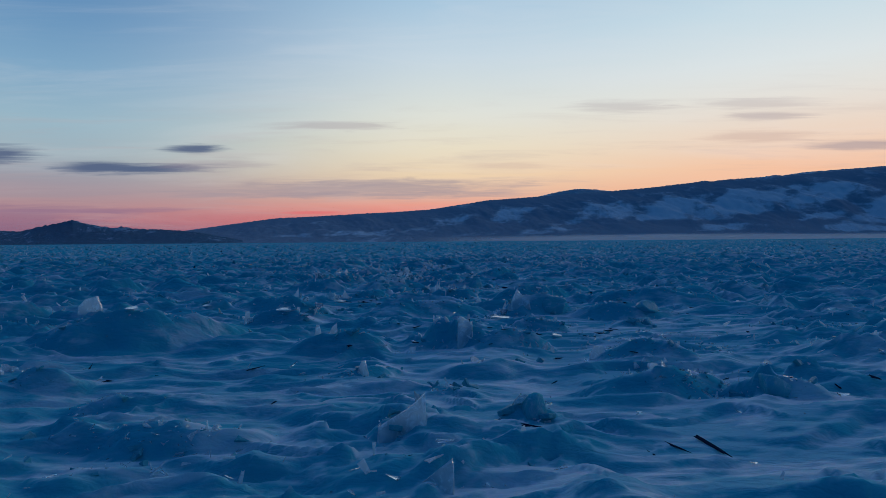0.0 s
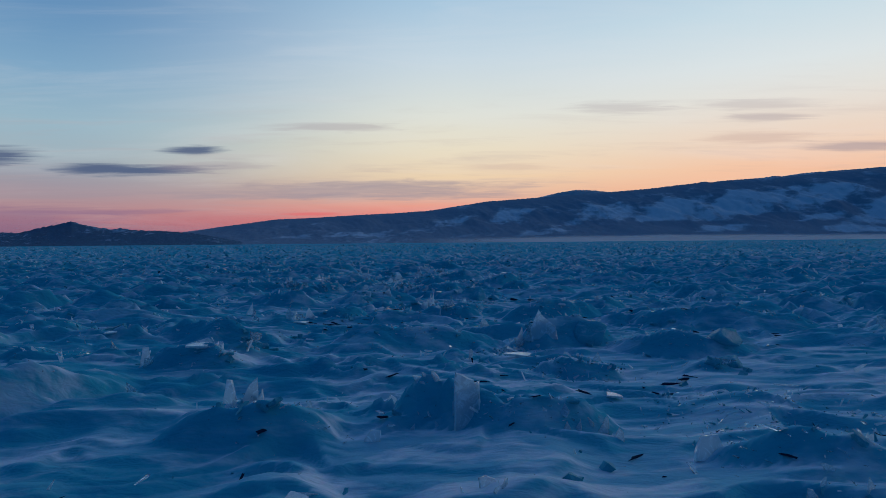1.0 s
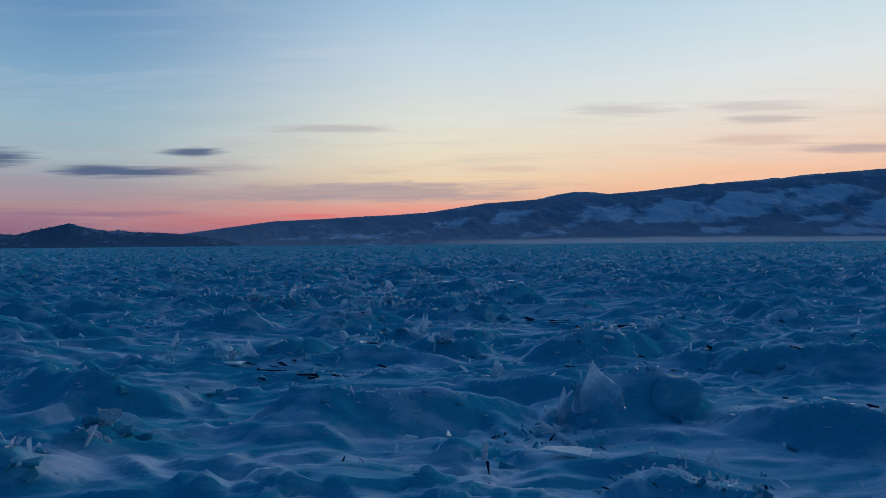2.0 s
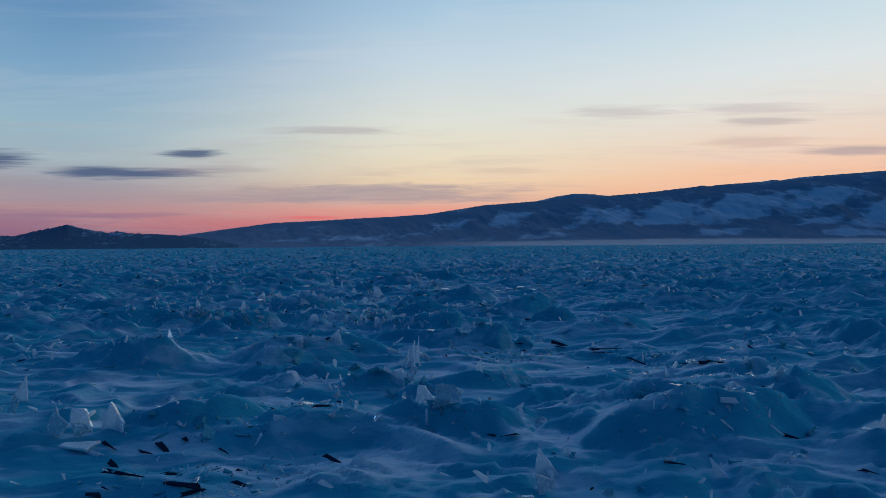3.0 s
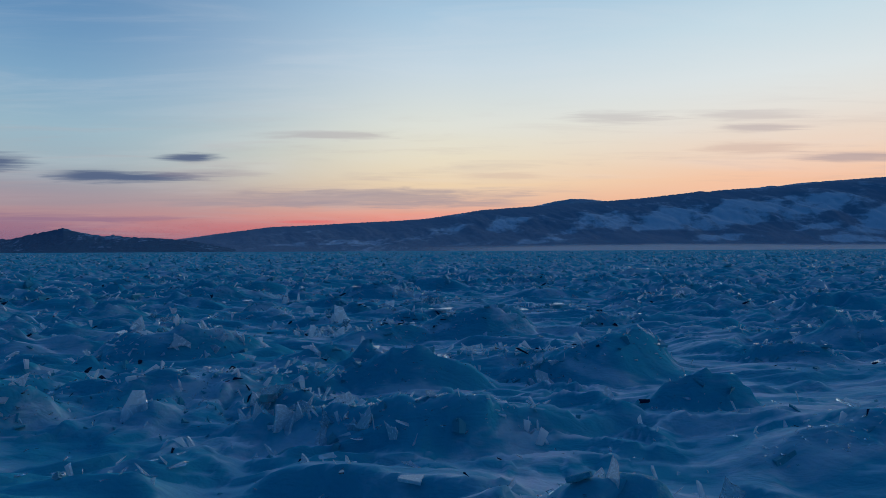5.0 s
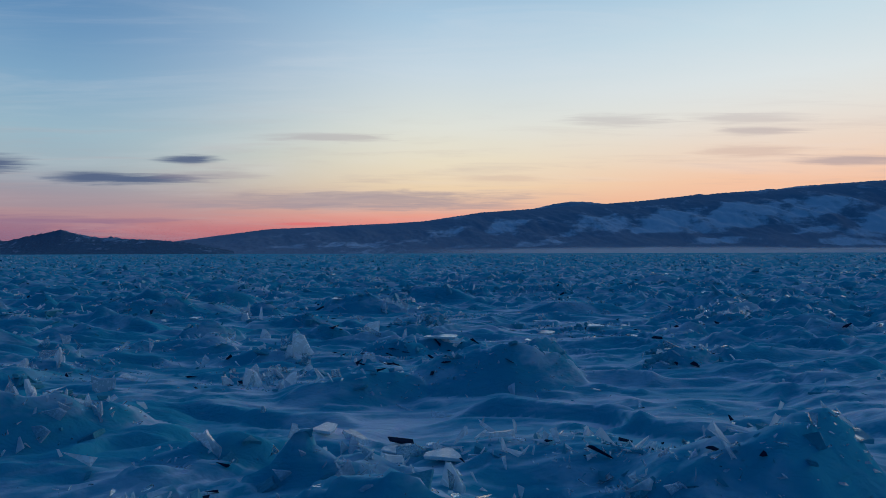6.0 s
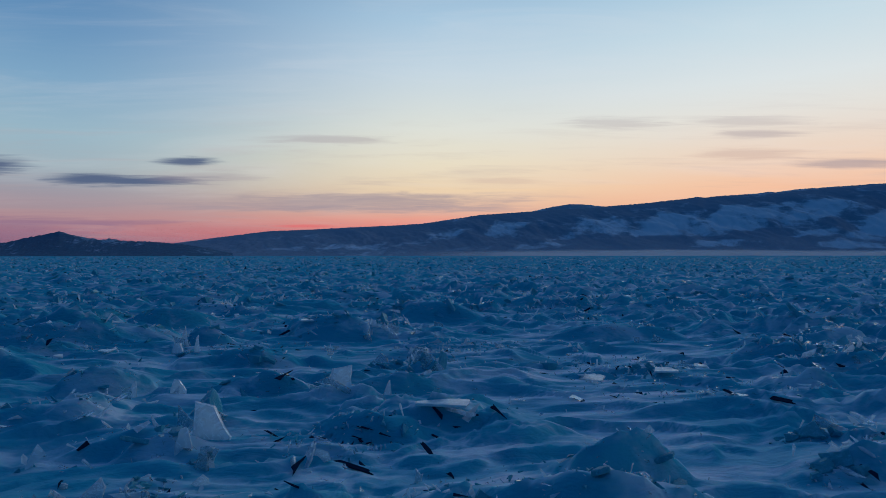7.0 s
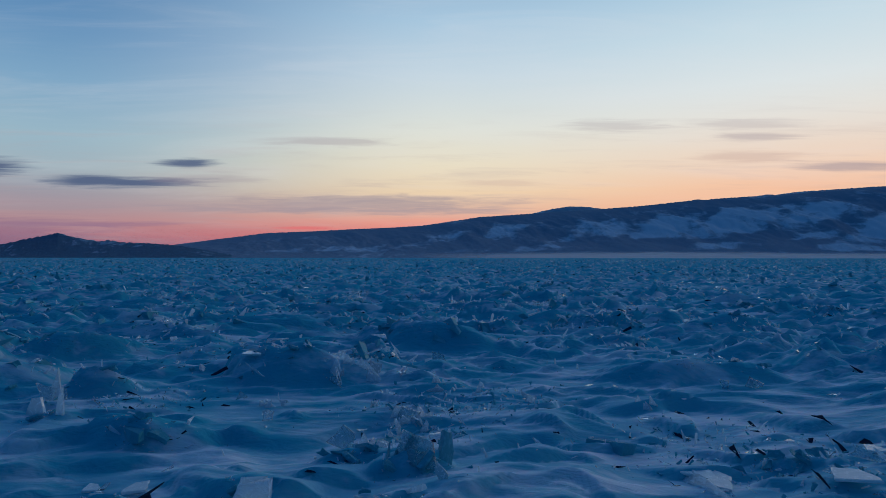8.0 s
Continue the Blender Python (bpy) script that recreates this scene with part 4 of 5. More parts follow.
SLABS_UPRIGHT_B = [
    (-3.83, 19.79, 0.25, 0.23, -0.2, 0.6, 8), (-3.38, 19.61, 0.24, 0.26, -0.3, 0.1, 12), (-0.13, 20.69, 0.29, 0.23, -0.4, 0.3, 22), (0.15, 20.73, 0.31, 0.19, 0.3, 0.3, 30), (-0.59, 21.77, 0.27, 0.2, 0.2, 0.5, 12),
    (0.58, 21.71, 0.11, 0.17, 0.3, 0.2, 0), (-0.35, 23.21, 0.09, 0.45, 0.7, 0.05, 0), (-0.46, 23.07, 0.1, 0.25, -0.5, 0.1, 8), (-2.44, 23.68, 0.24, 0.15, 0.4, 0.5, 15), (-2.7, 12.03, 0.2, 0.3, -0.2, 0.3, 5),
    (-2.34, 11.71, 0.2, 0.31, 0.3, 0.5, 12), (-2.24, 11.7, 0.14, 0.23, 0.5, 0.1, 0), (-1.83, 23.91, 0.25, 0.22, 0.3, 0.2, 15),
]
SLABS_UPRIGHT_C = [
    (-0.45, 23.65, 0.11, 0.37, 0.8, 0.05, 0), (-0.53, 23.7, 0.08, 0.21, 0.5, 0.1, 10), (-0.82, 24.05, 0.27, 0.1, -0.4, 0.3, 30), (-3.06, 27.94, 0.28, 0.23, 0.2, 0.4, 10), (-2.56, 34.36, 0.31, 0.25, -0.2, 0.5, 8),
    (-1.84, 30.96, 0.16, 0.16, -0.7, 0.1, 10), (0.1, 30.35, 0.21, 0.17, -0.4, 0.2, 20), (-2.34, 36.47, 0.4, 0.38, -0.4, 0.5, 10), (-2.06, 34.25, 0.27, 0.2, 0.9, 0.05, 5), (-2.47, 36.1, 0.16, 0.19, 0, 0.4, 10),
    (-1.41, 38.97, 0.36, 0.33, 0.2, 0.7, 8), (-3.58, 38.58, 0.24, 0.19, -0.3, 0.3, 15), (-4.36, 38.86, 0.13, 0.24, 0.7, 0.2, 0),
]
SLABS_UPRIGHT_D = [
    (-5.31, 42.92, 0.18, 0.44, 0.1, 0.15, 0), (-1.63, 44.16, 0.22, 0.29, 0.3, 0.1, 5), (-0.67, 38.36, 0.12, 0.2, 0.4, 0.2, 0), (-1.52, 39.32, 0.29, 0.21, 0.3, 0.8, 12), (-1.58, 44.03, 0.2, 0.25, -0.1, 0.15, 0),
    (-1, 44.17, 0.24, 0.26, -0.4, 0.2, 5), (-4.68, 41.99, 0.1, 0.35, 0.3, 0.4, 0), (-5.21, 42.32, 0.25, 0.22, 0, 0.5, 10),
]
SLABS_UPRIGHT = SLABS_UPRIGHT_A + SLABS_UPRIGHT_B + SLABS_UPRIGHT_C + SLABS_UPRIGHT_D
# thick blocks of ice, in the same order
THICK_BLOCKS_A = [
    (0.74, 6.36, 0.31, 0.34, -0.1, 0.45, 5), (3.99, 7.42, 0.5, 0.34, 0.1, 0.5, 10), (4.51, 14.07, 0.43, 0.26, 0, 0.5, 10), (1.08, 25.18, 0.77, 0.47, -0.45, 0.25, 18), (1.78, 25.48, 0.46, 0.3, -0.2, 0.4, 15),
    (-2.45, 23.19, 0.47, 0.22, 0.3, 0.5, 10), (-2.65, 37.2, 0.38, 0.32, 0, 0.5, 10), (4.94, 15.05, 0.9, 0.28, 0.2, 0.6, 10), (2.65, 15.97, 0.95, 0.38, -0.3, 0.7, 10),
]
THICK_BLOCKS = THICK_BLOCKS_A
# clusters of upright shards: x, y, spread, count, size
SHARD_CLUSTERS_A = [
    (-6.14, 28.32, 0.38, 7, 0.29), (-5.01, 27.57, 0.58, 14, 0.23), (-4.54, 27.49, 0.38, 8, 0.18), (-1.79, 28.07, 0.37, 9, 0.25), (-1.17, 27.48, 0.42, 10, 0.25),
    (-0.69, 27.28, 0.15, 5, 0.19), (-6.33, 34.31, 0.28, 4, 0.31), (-6.09, 35.41, 0.36, 6, 0.27), (-2.2, 34.41, 0.43, 6, 0.21), (-3.59, 31.48, 0.21, 4, 0.27),
    (-5.77, 27.65, 0.91, 14, 0.25), (-1.53, 27.59, 0.8, 13, 0.23), (-9.91, 34.28, 0.35, 5, 0.35), (0.1, 21.11, 0.32, 9, 0.18), (-0.45, 23.07, 0.18, 7, 0.21),
    (1.59, 30.09, 0.41, 8, 0.16), (1.02, 25.28, 0.28, 6, 0.17), (-0.92, 30.62, 0.3, 9, 0.11), (-0.78, 31.41, 0.25, 8, 0.13),
]
SHARD_CLUSTERS_B = [
    (-2.44, 34.9, 0.42, 9, 0.18), (-1.23, 35.85, 0.24, 5, 0.2), (-3.4, 31.7, 0.26, 8, 0.14), (-6.51, 36.38, 0.39, 7, 0.17), (-2.54, 34.95, 0.32, 9, 0.19),
    (-3.12, 35.04, 0.13, 5, 0.17), (-2.11, 35.56, 0.21, 5, 0.17), (-0.21, 41.75, 0.34, 16, 0.16), (0.32, 43.2, 0.49, 12, 0.16), (1.29, 43.12, 0.2, 6, 0.16),
    (-2.27, 42.76, 0.16, 5, 0.19), (-1.41, 44.39, 0.37, 7, 0.19), (-0.68, 40.97, 0.24, 8, 0.15), (2.91, 42.59, 0.19, 5, 0.15), (-0.28, 41.62, 0.39, 9, 0.16),
    (0.38, 43.18, 0.51, 8, 0.16), (-2.56, 5.78, 0.19, 6, 0.13), (-3.08, 5.95, 0.14, 4, 0.11), (1.4, 10.85, 0.41, 7, 0.18),
]
SHARD_CLUSTERS_C = [
    (0.37, 9.08, 0.22, 5, 0.19), (2.92, 7.66, 0.43, 8, 0.13), (2.93, 9.05, 0.34, 6, 0.15), (-6.71, 9.04, 0.26, 6, 0.2), (-2.5, 11.81, 0.24, 10, 0.16),
    (-3.33, 14.95, 0.19, 6, 0.17), (1.51, 15.87, 0.34, 8, 0.22), (-0.18, 11.19, 0.17, 7, 0.11), (2.28, 14.45, 0.29, 7, 0.14), (0.98, 19.97, 0.25, 6, 0.15),
    (-1.33, 21.46, 0.14, 4, 0.15), (-0.35, 23.63, 0.24, 7, 0.25), (-4.47, 23.04, 0.38, 7, 0.14), (-2.48, 23.61, 0.2, 8, 0.12),
]
SHARD_CLUSTERS = SHARD_CLUSTERS_A + SHARD_CLUSTERS_B + SHARD_CLUSTERS_C
# bright frosted slabs lying almost flat: x, y, length, turn
BRIGHT_SLABS_A = [
    (1.2, 14.74, 0.54, -25), (-1.15, 9.11, 0.23, 5), (2.1, 12.08, 0.24, -10), (-3.52, 19.27, 0.43, -15), (-1.46, 24.04, 0.15, -5), (-0.36, 31.53, 0.36, -20),
    (0.05, 31.05, 0.39, -8), (-1.06, 31.74, 0.32, -35), (0.05, 37.12, 0.74, -12), (2.63, 40.18, 0.43, -40), (4.61, 40.71, 0.28, -20), (-6.37, 41.87, 0.32, -25),
    (-3.07, 44.58, 0.41, 0), (-2.63, 39.78, 0.25, 5), (2.57, 39.94, 0.32, -40), (3.56, 39.56, 0.46, -15), (4.62, 40.65, 0.18, -30), (-6.05, 11.33, 0.41, -35),
    (-4.09, 20.42, 0.21, -50), (-0.17, 25.92, 0.21, -15), (-3.1, 39.95, 0.2, 5), (-3.92, 14.05, 0.41, 0), (2.5, 40.17, 0.41, -40), (-5.93, 33.14, 0.28, -40),
]
BRIGHT_SLABS_B = [
    (-6.78, 16.74, 0.28, 5),
]
BRIGHT_SLABS = BRIGHT_SLABS_A + BRIGHT_SLABS_B


def lying_slabs():
    rng = np.random.default_rng(7)
    black = piece_meshes("black_ice_shard", 14, 0.2, 0.02, DARK_ICE, 21, 0.55)
    pale = piece_meshes("pale_ice_shard", 12, 0.24, 0.05, SHARD_ICE, 22, 0.6)
    for rows, meshes, name, label, group in (
            (BLACK_SLABS, black, "black_ice_shard", "thin dark shard of black ice in the snow, some standing for hollow shade", "black ice shards"),
            (PALE_SLABS, pale, "pale_ice_shard", "pale frosted shard of lake ice lying on the snow", "pale ice shards")):
        zs = ground_z([r[0] for r in rows], [r[1] for r in rows])
        for k, ((x, y, length, turn), z) in enumerate(zip(rows, zs)):
            lift = 0.004 + 0.012 * length
            m = scaled(x, y, z + lift, rng.uniform(6, 30), rng.uniform(-7, 7), turn, min(length, 0.9) * 0.78, max(0.22, min(length, 0.9) * 0.55), max(0.3, min(length, 0.9)))
            lay(name, meshes, k, m, label, "ice shard", group)


def standing_plates():
    rng = np.random.default_rng(9)
    white = piece_meshes("ice_plate", 12, 0.8, 0.08, WHITE_ICE, 31, 0.5)
    clear = piece_meshes("ice_plate", 14, 0.8, 0.09, CLEAR_ICE, 32, 0.5)
    for rows, meshes, label, group in (
            (WHITE_PLATES, white, "frosted white ice plate standing on edge in the snow", "frosted ice plates"),
            (CLEAR_PLATES, clear, "translucent blue ice plate standing on edge in the snow", "clear ice plates")):
        zs = ground_z([r[0] for r in rows], [r[1] for r in rows])
        for k, ((x, y, w, h), z) in enumerate(zip(rows, zs)):
            w, tall = min(w, 0.38), min(h * 1.3, 0.3)
            m = scaled(x, y + 0.02, z + tall * 0.3, 90 + rng.uniform(-32, 14), rng.uniform(-24, 24), rng.uniform(-40, 40), w * 1.05, tall, max(0.25, 0.5 * (w + tall)))
            lay("ice_plate", meshes, k, m, label, "ice plate", group)


def cut_slab(name, rng, wide, tall, thick, tip, flat, inset, faces_of, rims_of, split=False):
    """A plate broken out of lake ice, standing on its foot at z = 0: clear faces, chipped rims whitened to look lit."""
    left, right = max(-0.5, 0.5 * tip - 0.5 * flat), min(0.5, 0.5 * tip + 0.5 * flat)
    if right - left < 0.06:
        left, right = left - 0.04, right + 0.04
    drop = rng.uniform(0.0, 0.3)
    tops = ((right, 1.0 - drop), (left, 1.0)) if tip < 0 else ((right, 1.0), (left, 1.0 - drop))
    corner = [(-0.5, -0.4), (0.5, -0.4), (0.5 + rng.uniform(-0.08, 0.04), rng.uniform(0.0, 0.25)), *tops, (-0.5 + rng.uniform(-0.04, 0.08), rng.uniform(0.0, 0.25))]
    line = []
    for k, a in enumerate(corner):
        b = corner[(k + 1) % len(corner)]
        line.append(a)
        for f in (0.33, 0.67):
            push = rng.uniform(-0.035, 0.035) if k > 0 else 0.0
            line.append((a[0] + (b[0] - a[0]) * f + push * (b[1] - a[1]), a[1] + (b[1] - a[1]) * f - push * (b[0] - a[0])))
    p = np.array(line) * (wide, tall)
    mid = p.mean(axis=0)
    n = len(p)
    warp = rng.uniform(-0.25, 0.25, 2) * thick
    rings = []
    for f, d in ((inset, -0.5), (1.0, -0.3), (1.0 - 0.3 * (1 - inset), 0.28), (inset, 0.5)):
        q = mid + (p - mid) * (f + rng.uniform(-0.02, 0.02, n))[:, None]
        rings.append(np.stack([q[:, 0], d * thick + warp[0] * q[:, 0] / wide + warp[1] * q[:, 1] / tall + (rng.uniform(-0.08, 0.08, n) * thick if abs(d) < 0.4 else 0.0), q[:, 1]], axis=1))
    verts = np.concatenate(rings + [rings[0].mean(axis=0)[None], rings[3].mean(axis=0)[None]])
    faces = []
    for r in range(3):
        for k in range(n):
            a, b = r * n + k, r * n + (k + 1) % n
            faces += [(a, b, b + n), (a, b + n, a + n)]
    # rim faces come first: their paler ice paints the bright edges
    rim = len(faces)
    faces += [(4 * n, (k + 1) % n, k) for k in range(n)]
    faces += [(4 * n + 1, 3 * n + k, 3 * n + (k + 1) % n) for k in range(n)]
    if split:
        out = []
        for label, some, mat in ((name, faces[rim:], faces_of), ("frosted_rim", faces[:rim], rims_of)):
            used, index = np.unique(np.array(some), return_inverse=True)
            out.append(mesh_from(label, verts[used], index.reshape(-1, 3), mat, False))
        return out
    me = mesh_from(name, verts, np.array(faces), faces_of, False)
    me.materials.append(rims_of)
    me.polygons.foreach_set("material_index", [1] * rim + [0] * (len(faces) - rim))
    return me


def worn_block(rng):
    """A heavy block broken along a few planes, its edges rounded by wind: half a unit to each side."""
    bm = bmesh.new()
    bmesh.ops.create_icosphere(bm, subdivisions=4, radius=1.0)
    cuts = []
    for _ in range(15):
        d = Vector((rng.normal(), rng.normal(), rng.normal() * 0.8)).normalized()
        cuts.append((d, rng.uniform(0.4, 0.72)))
    off = Vector(rng.uniform(-40, 40, 3))
    for v in bm.verts:
        p = v.co.copy()
        for d, lim in cuts:
            over = p.dot(d) - lim
            if over > 0:
                p -= d * over * 0.94
        n1, n2 = noise.fractal(p * 1.7 + off, 1.0, 2.0, 4), noise.fractal(p * 7.0 + off, 1.0, 2.0, 3)
        v.co = p * (0.8 + 0.06 * n1 + 0.02 * n2)
    me = bpy.data.meshes.new("ice_block")
    bm.to_mesh(me)
    bm.free()
    me.polygons.foreach_set("use_smooth", [True] * len(me.polygons))
    me.materials.append(THICK_ICE)
    return me


def upright_slabs():
    rng = np.random.default_rng(23)
    zs = ground_z([r[0] for r in SLABS_UPRIGHT], [r[1] for r in SLABS_UPRIGHT])
    for (x, y, wide, tall, tip, flat, lean), z in zip(SLABS_UPRIGHT, zs):
        me, rim = cut_slab("standing_ice_plate", rng, wide, tall, 0.025 + 0.1 * wide, tip, flat, 0.95, SHARD_ICE, WHITE_ICE if rng.uniform() < 0.35 else SHARD_ICE, True)
        ob = new("standing_ice_plate", me)
        new("frosted_rim", rim).parent = ob
        ob.matrix_basis = pose(x, y + 0.02, z, -lean, 0, rng.uniform(-22, 22))
        kind = "slender splinter" if tall > 2 * wide else "broad plate"
        tagged(ob, kind + " of half-clear lake ice standing in the snow", "ice plate", "large upright ice plates")
    zs = ground_z([r[0] for r in THICK_BLOCKS], [r[1] for r in THICK_BLOCKS])
    for (x, y, wide, tall, tip, flat, lean), z in zip(THICK_BLOCKS, zs):
        ob = new("ice_block", worn_block(rng))
        ob.matrix_basis = scaled(x, y + 0.2 * wide, z + 0.02 * tall, -lean, 12 * tip, rng.uniform(-25, 25), 0.82 * wide, 0.6 * wide, 1.15 * tall)
        tagged(ob, "thick block of clear blue lake ice bedded in snow", "ice block", "thick ice blocks")


def shard_clusters():
    """Knots of upright shards pushed up where the ice broke."""
    rng = np.random.default_rng(37)
    shapes = [cut_slab("ice_shard", rng, 1.0, 1.0, rng.uniform(0.1, 0.2), rng.uniform(-0.9, 0.9), rng.uniform(0.05, 0.5), 0.93, SHARD_ICE, WHITE_ICE) for _ in range(16)]
    places = []
    for x, y, spread, count, size in SHARD_CLUSTERS:
        bias = rng.uniform(-25, 25)
        for _ in range(int(count)):
            places.append((x + rng.normal(0, 0.5) * spread, y + rng.normal(0, 0.6) * spread, size * rng.uniform(0.35, 1.15), bias))
    zs = ground_z([p[0] for p in places], [p[1] for p in places])
    for k, ((x, y, size, bias), z) in enumerate(zip(places, zs)):
        slim = rng.uniform(0.4, 1.1)
        m = scaled(x, y, z - 0.05 * size, rng.uniform(-50, 25), bias + rng.normal(0, 22), rng.uniform(-50, 50), size * slim, size * rng.uniform(0.6, 1.0), size * rng.uniform(0.5, 1.0))
        lay("ice_shard", shapes, k, m, "sharp shard of pale ice in a pushed-up cluster", "ice shard", "clustered ice shards")


def bright_slabs():
    rng = np.random.default_rng(41)
    shapes = [cut_slab("frosted_ice_piece", rng, 1.0, 0.72, 0.07, rng.uniform(-0.8, 0.8), rng.uniform(0.15, 0.6), 0.93, BRIGHT_ICE, BRIGHT_ICE) for _ in range(8)]
    zs = ground_z([r[0] for r in BRIGHT_SLABS], [r[1] for r in BRIGHT_SLABS])
    for k, ((x, y, length, turn), z) in enumerate(zip(BRIGHT_SLABS, zs)):
        m = scaled(x, y - 0.1 * length, z + 0.02 + 0.03 * length, -82 + rng.uniform(-3, 3), rng.uniform(-4, 4), turn, 0.8 * length, min(0.5, 0.3 + 0.3 * length), min(0.2, 0.62 * length))
        lay("frosted_ice_piece", shapes, k, m, "bright frosted piece of ice lying flat on the snow", "ice piece", "bright ice pieces")


def heap_blocks():
    """Blocks of ice pushed up out of the snow: a large one in each narrow heap, broken lumps on the others."""
    rng = np.random.default_rng(13)
    blue = piece_meshes("ice_block", 11, 0.85, 0.22, BLUE_ICE, 41)
    for k, (hx, hy, rx, h, front) in enumerate(HEAPS):
        if rx >= BLOCK_WIDTH or any(abs(hx - b[0]) + abs(hy - b[1]) < 0.7 for b in THICK_BLOCKS + SLABS_UPRIGHT):
            continue
        for n in range(4):
            x, y = hx + (n - 1.5) * 0.4 * rx + rng.uniform(-0.1, 0.1), hy + rng.uniform(-0.08, 0.14)
            z = ground_z(x, y)[0]
            wide = min(0.45, rx * rng.uniform(0.22, 0.5))
            m = scaled(x, y, z + 0.06 * h, 90 + rng.uniform(-48, 6), rng.uniform(-38, 38), rng.uniform(-50, 50), wide, h * rng.uniform(0.25, 0.48), max(0.25, wide))
            lay("ice_block", blue, 5 * k + n, m, "tilted block of blue lake ice banked with snow", "ice block", "large ice blocks")
    lumps = piece_meshes("ice_lump", 12, 0.7, 0.35, BLUE_ICE, 43)
    places = []
    for hx, hy, rx, h, front in HEAPS:
        for _ in range(2):
            places.append((hx + rng.uniform(-0.9, 0.9) * rx, hy + rng.uniform(-0.6, 0.5) * front, rng.uniform(0.06, 0.16)))
    zs = ground_z([p[0] for p in places], [p[1] for p in places])
    for k, ((x, y, s), z) in enumerate(zip(places, zs)):
        m = scaled(x, y, z + 0.1 * s, rng.uniform(-45, 45), rng.uniform(-30, 30), rng.uniform(0, 360), s * 1.4, s * 1.2, s * 1.1)
        lay("ice_lump", lumps, k, m, "small rough lump of blue ice frozen into the snow", "ice lump", "ice lumps on the heaps")


def scattered_chips(name, label, mat, seed, places, sizes, flat, fat=(0.06, 0.22), sunk=-0.12, lean=0.2):
    """Countless splinters, joined into one mesh."""
    rng = np.random.default_rng(seed)
    shapes = [chip_data(rng) for _ in range(24)]
    n = len(places)
    z = ground_z(places[:, 0], places[:, 1])
    which = rng.integers(0, len(shapes), n)
    a, b, c = rng.uniform(0, 2 * np.pi, n), rng.normal(0, flat, n), rng.normal(0, flat, n)
    verts = np.empty((n, 8, 3))
    faces = np.empty((n, 12, 3), dtype=np.int64)
    base = np.stack([s[0] for s in shapes])[which]
    dims = np.stack([sizes, sizes * rng.uniform(0.14, 0.5, n), sizes * rng.uniform(*fat, n)], axis=1)
    p = base * dims[:, None, :]
    for ang, (i, j) in ((b, (1, 2)), (c, (0, 2)), (a, (0, 1)), (np.full(n, lean), (1, 2))):
        ca, sa = np.cos(ang)[:, None], np.sin(ang)[:, None]
        pi, pj = p[:, :, i] * ca - p[:, :, j] * sa, p[:, :, i] * sa + p[:, :, j] * ca
        p[:, :, i], p[:, :, j] = pi, pj
    verts = p + np.stack([places[:, 0], places[:, 1], z - sunk * sizes], axis=1)[:, None, :]
    faces = shapes[0][1][None] + (np.arange(n) * 8)[:, None, None]
    me = mesh_from(name, verts.reshape(-1, 3), faces.reshape(-1, 3), mat, False)
    return tagged(new(name, me), label, "ice rubble", kind="stuff")


def rubble_places(rng, n, near, far, spread, keep):
    """Places strewn over the lake ahead, thicker on the heaps and in the rough belts."""
    m = n * 5
    if far < 100:
        y = rng.uniform(near, far, m)
        x = rng.normal(0, spread, m)
    else:
        y = near * (far / near) ** rng.uniform(0, 1, m)
        x = rng.uniform(-1, 1, m) * (spread + 0.8 * y)
    _, ice = lake_height(x, y)
    belt = smooth(layered(x * 0.35, y * 0.5, 333, 3), -0.05, 0.55)
    ok = rng.uniform(0, 1, m) < keep * (0.05 + 0.95 * np.clip(ice, 0, 1) ** 2) * (0.06 + 0.94 * belt)
    return np.stack([x[ok], y[ok]], axis=1)[:n]


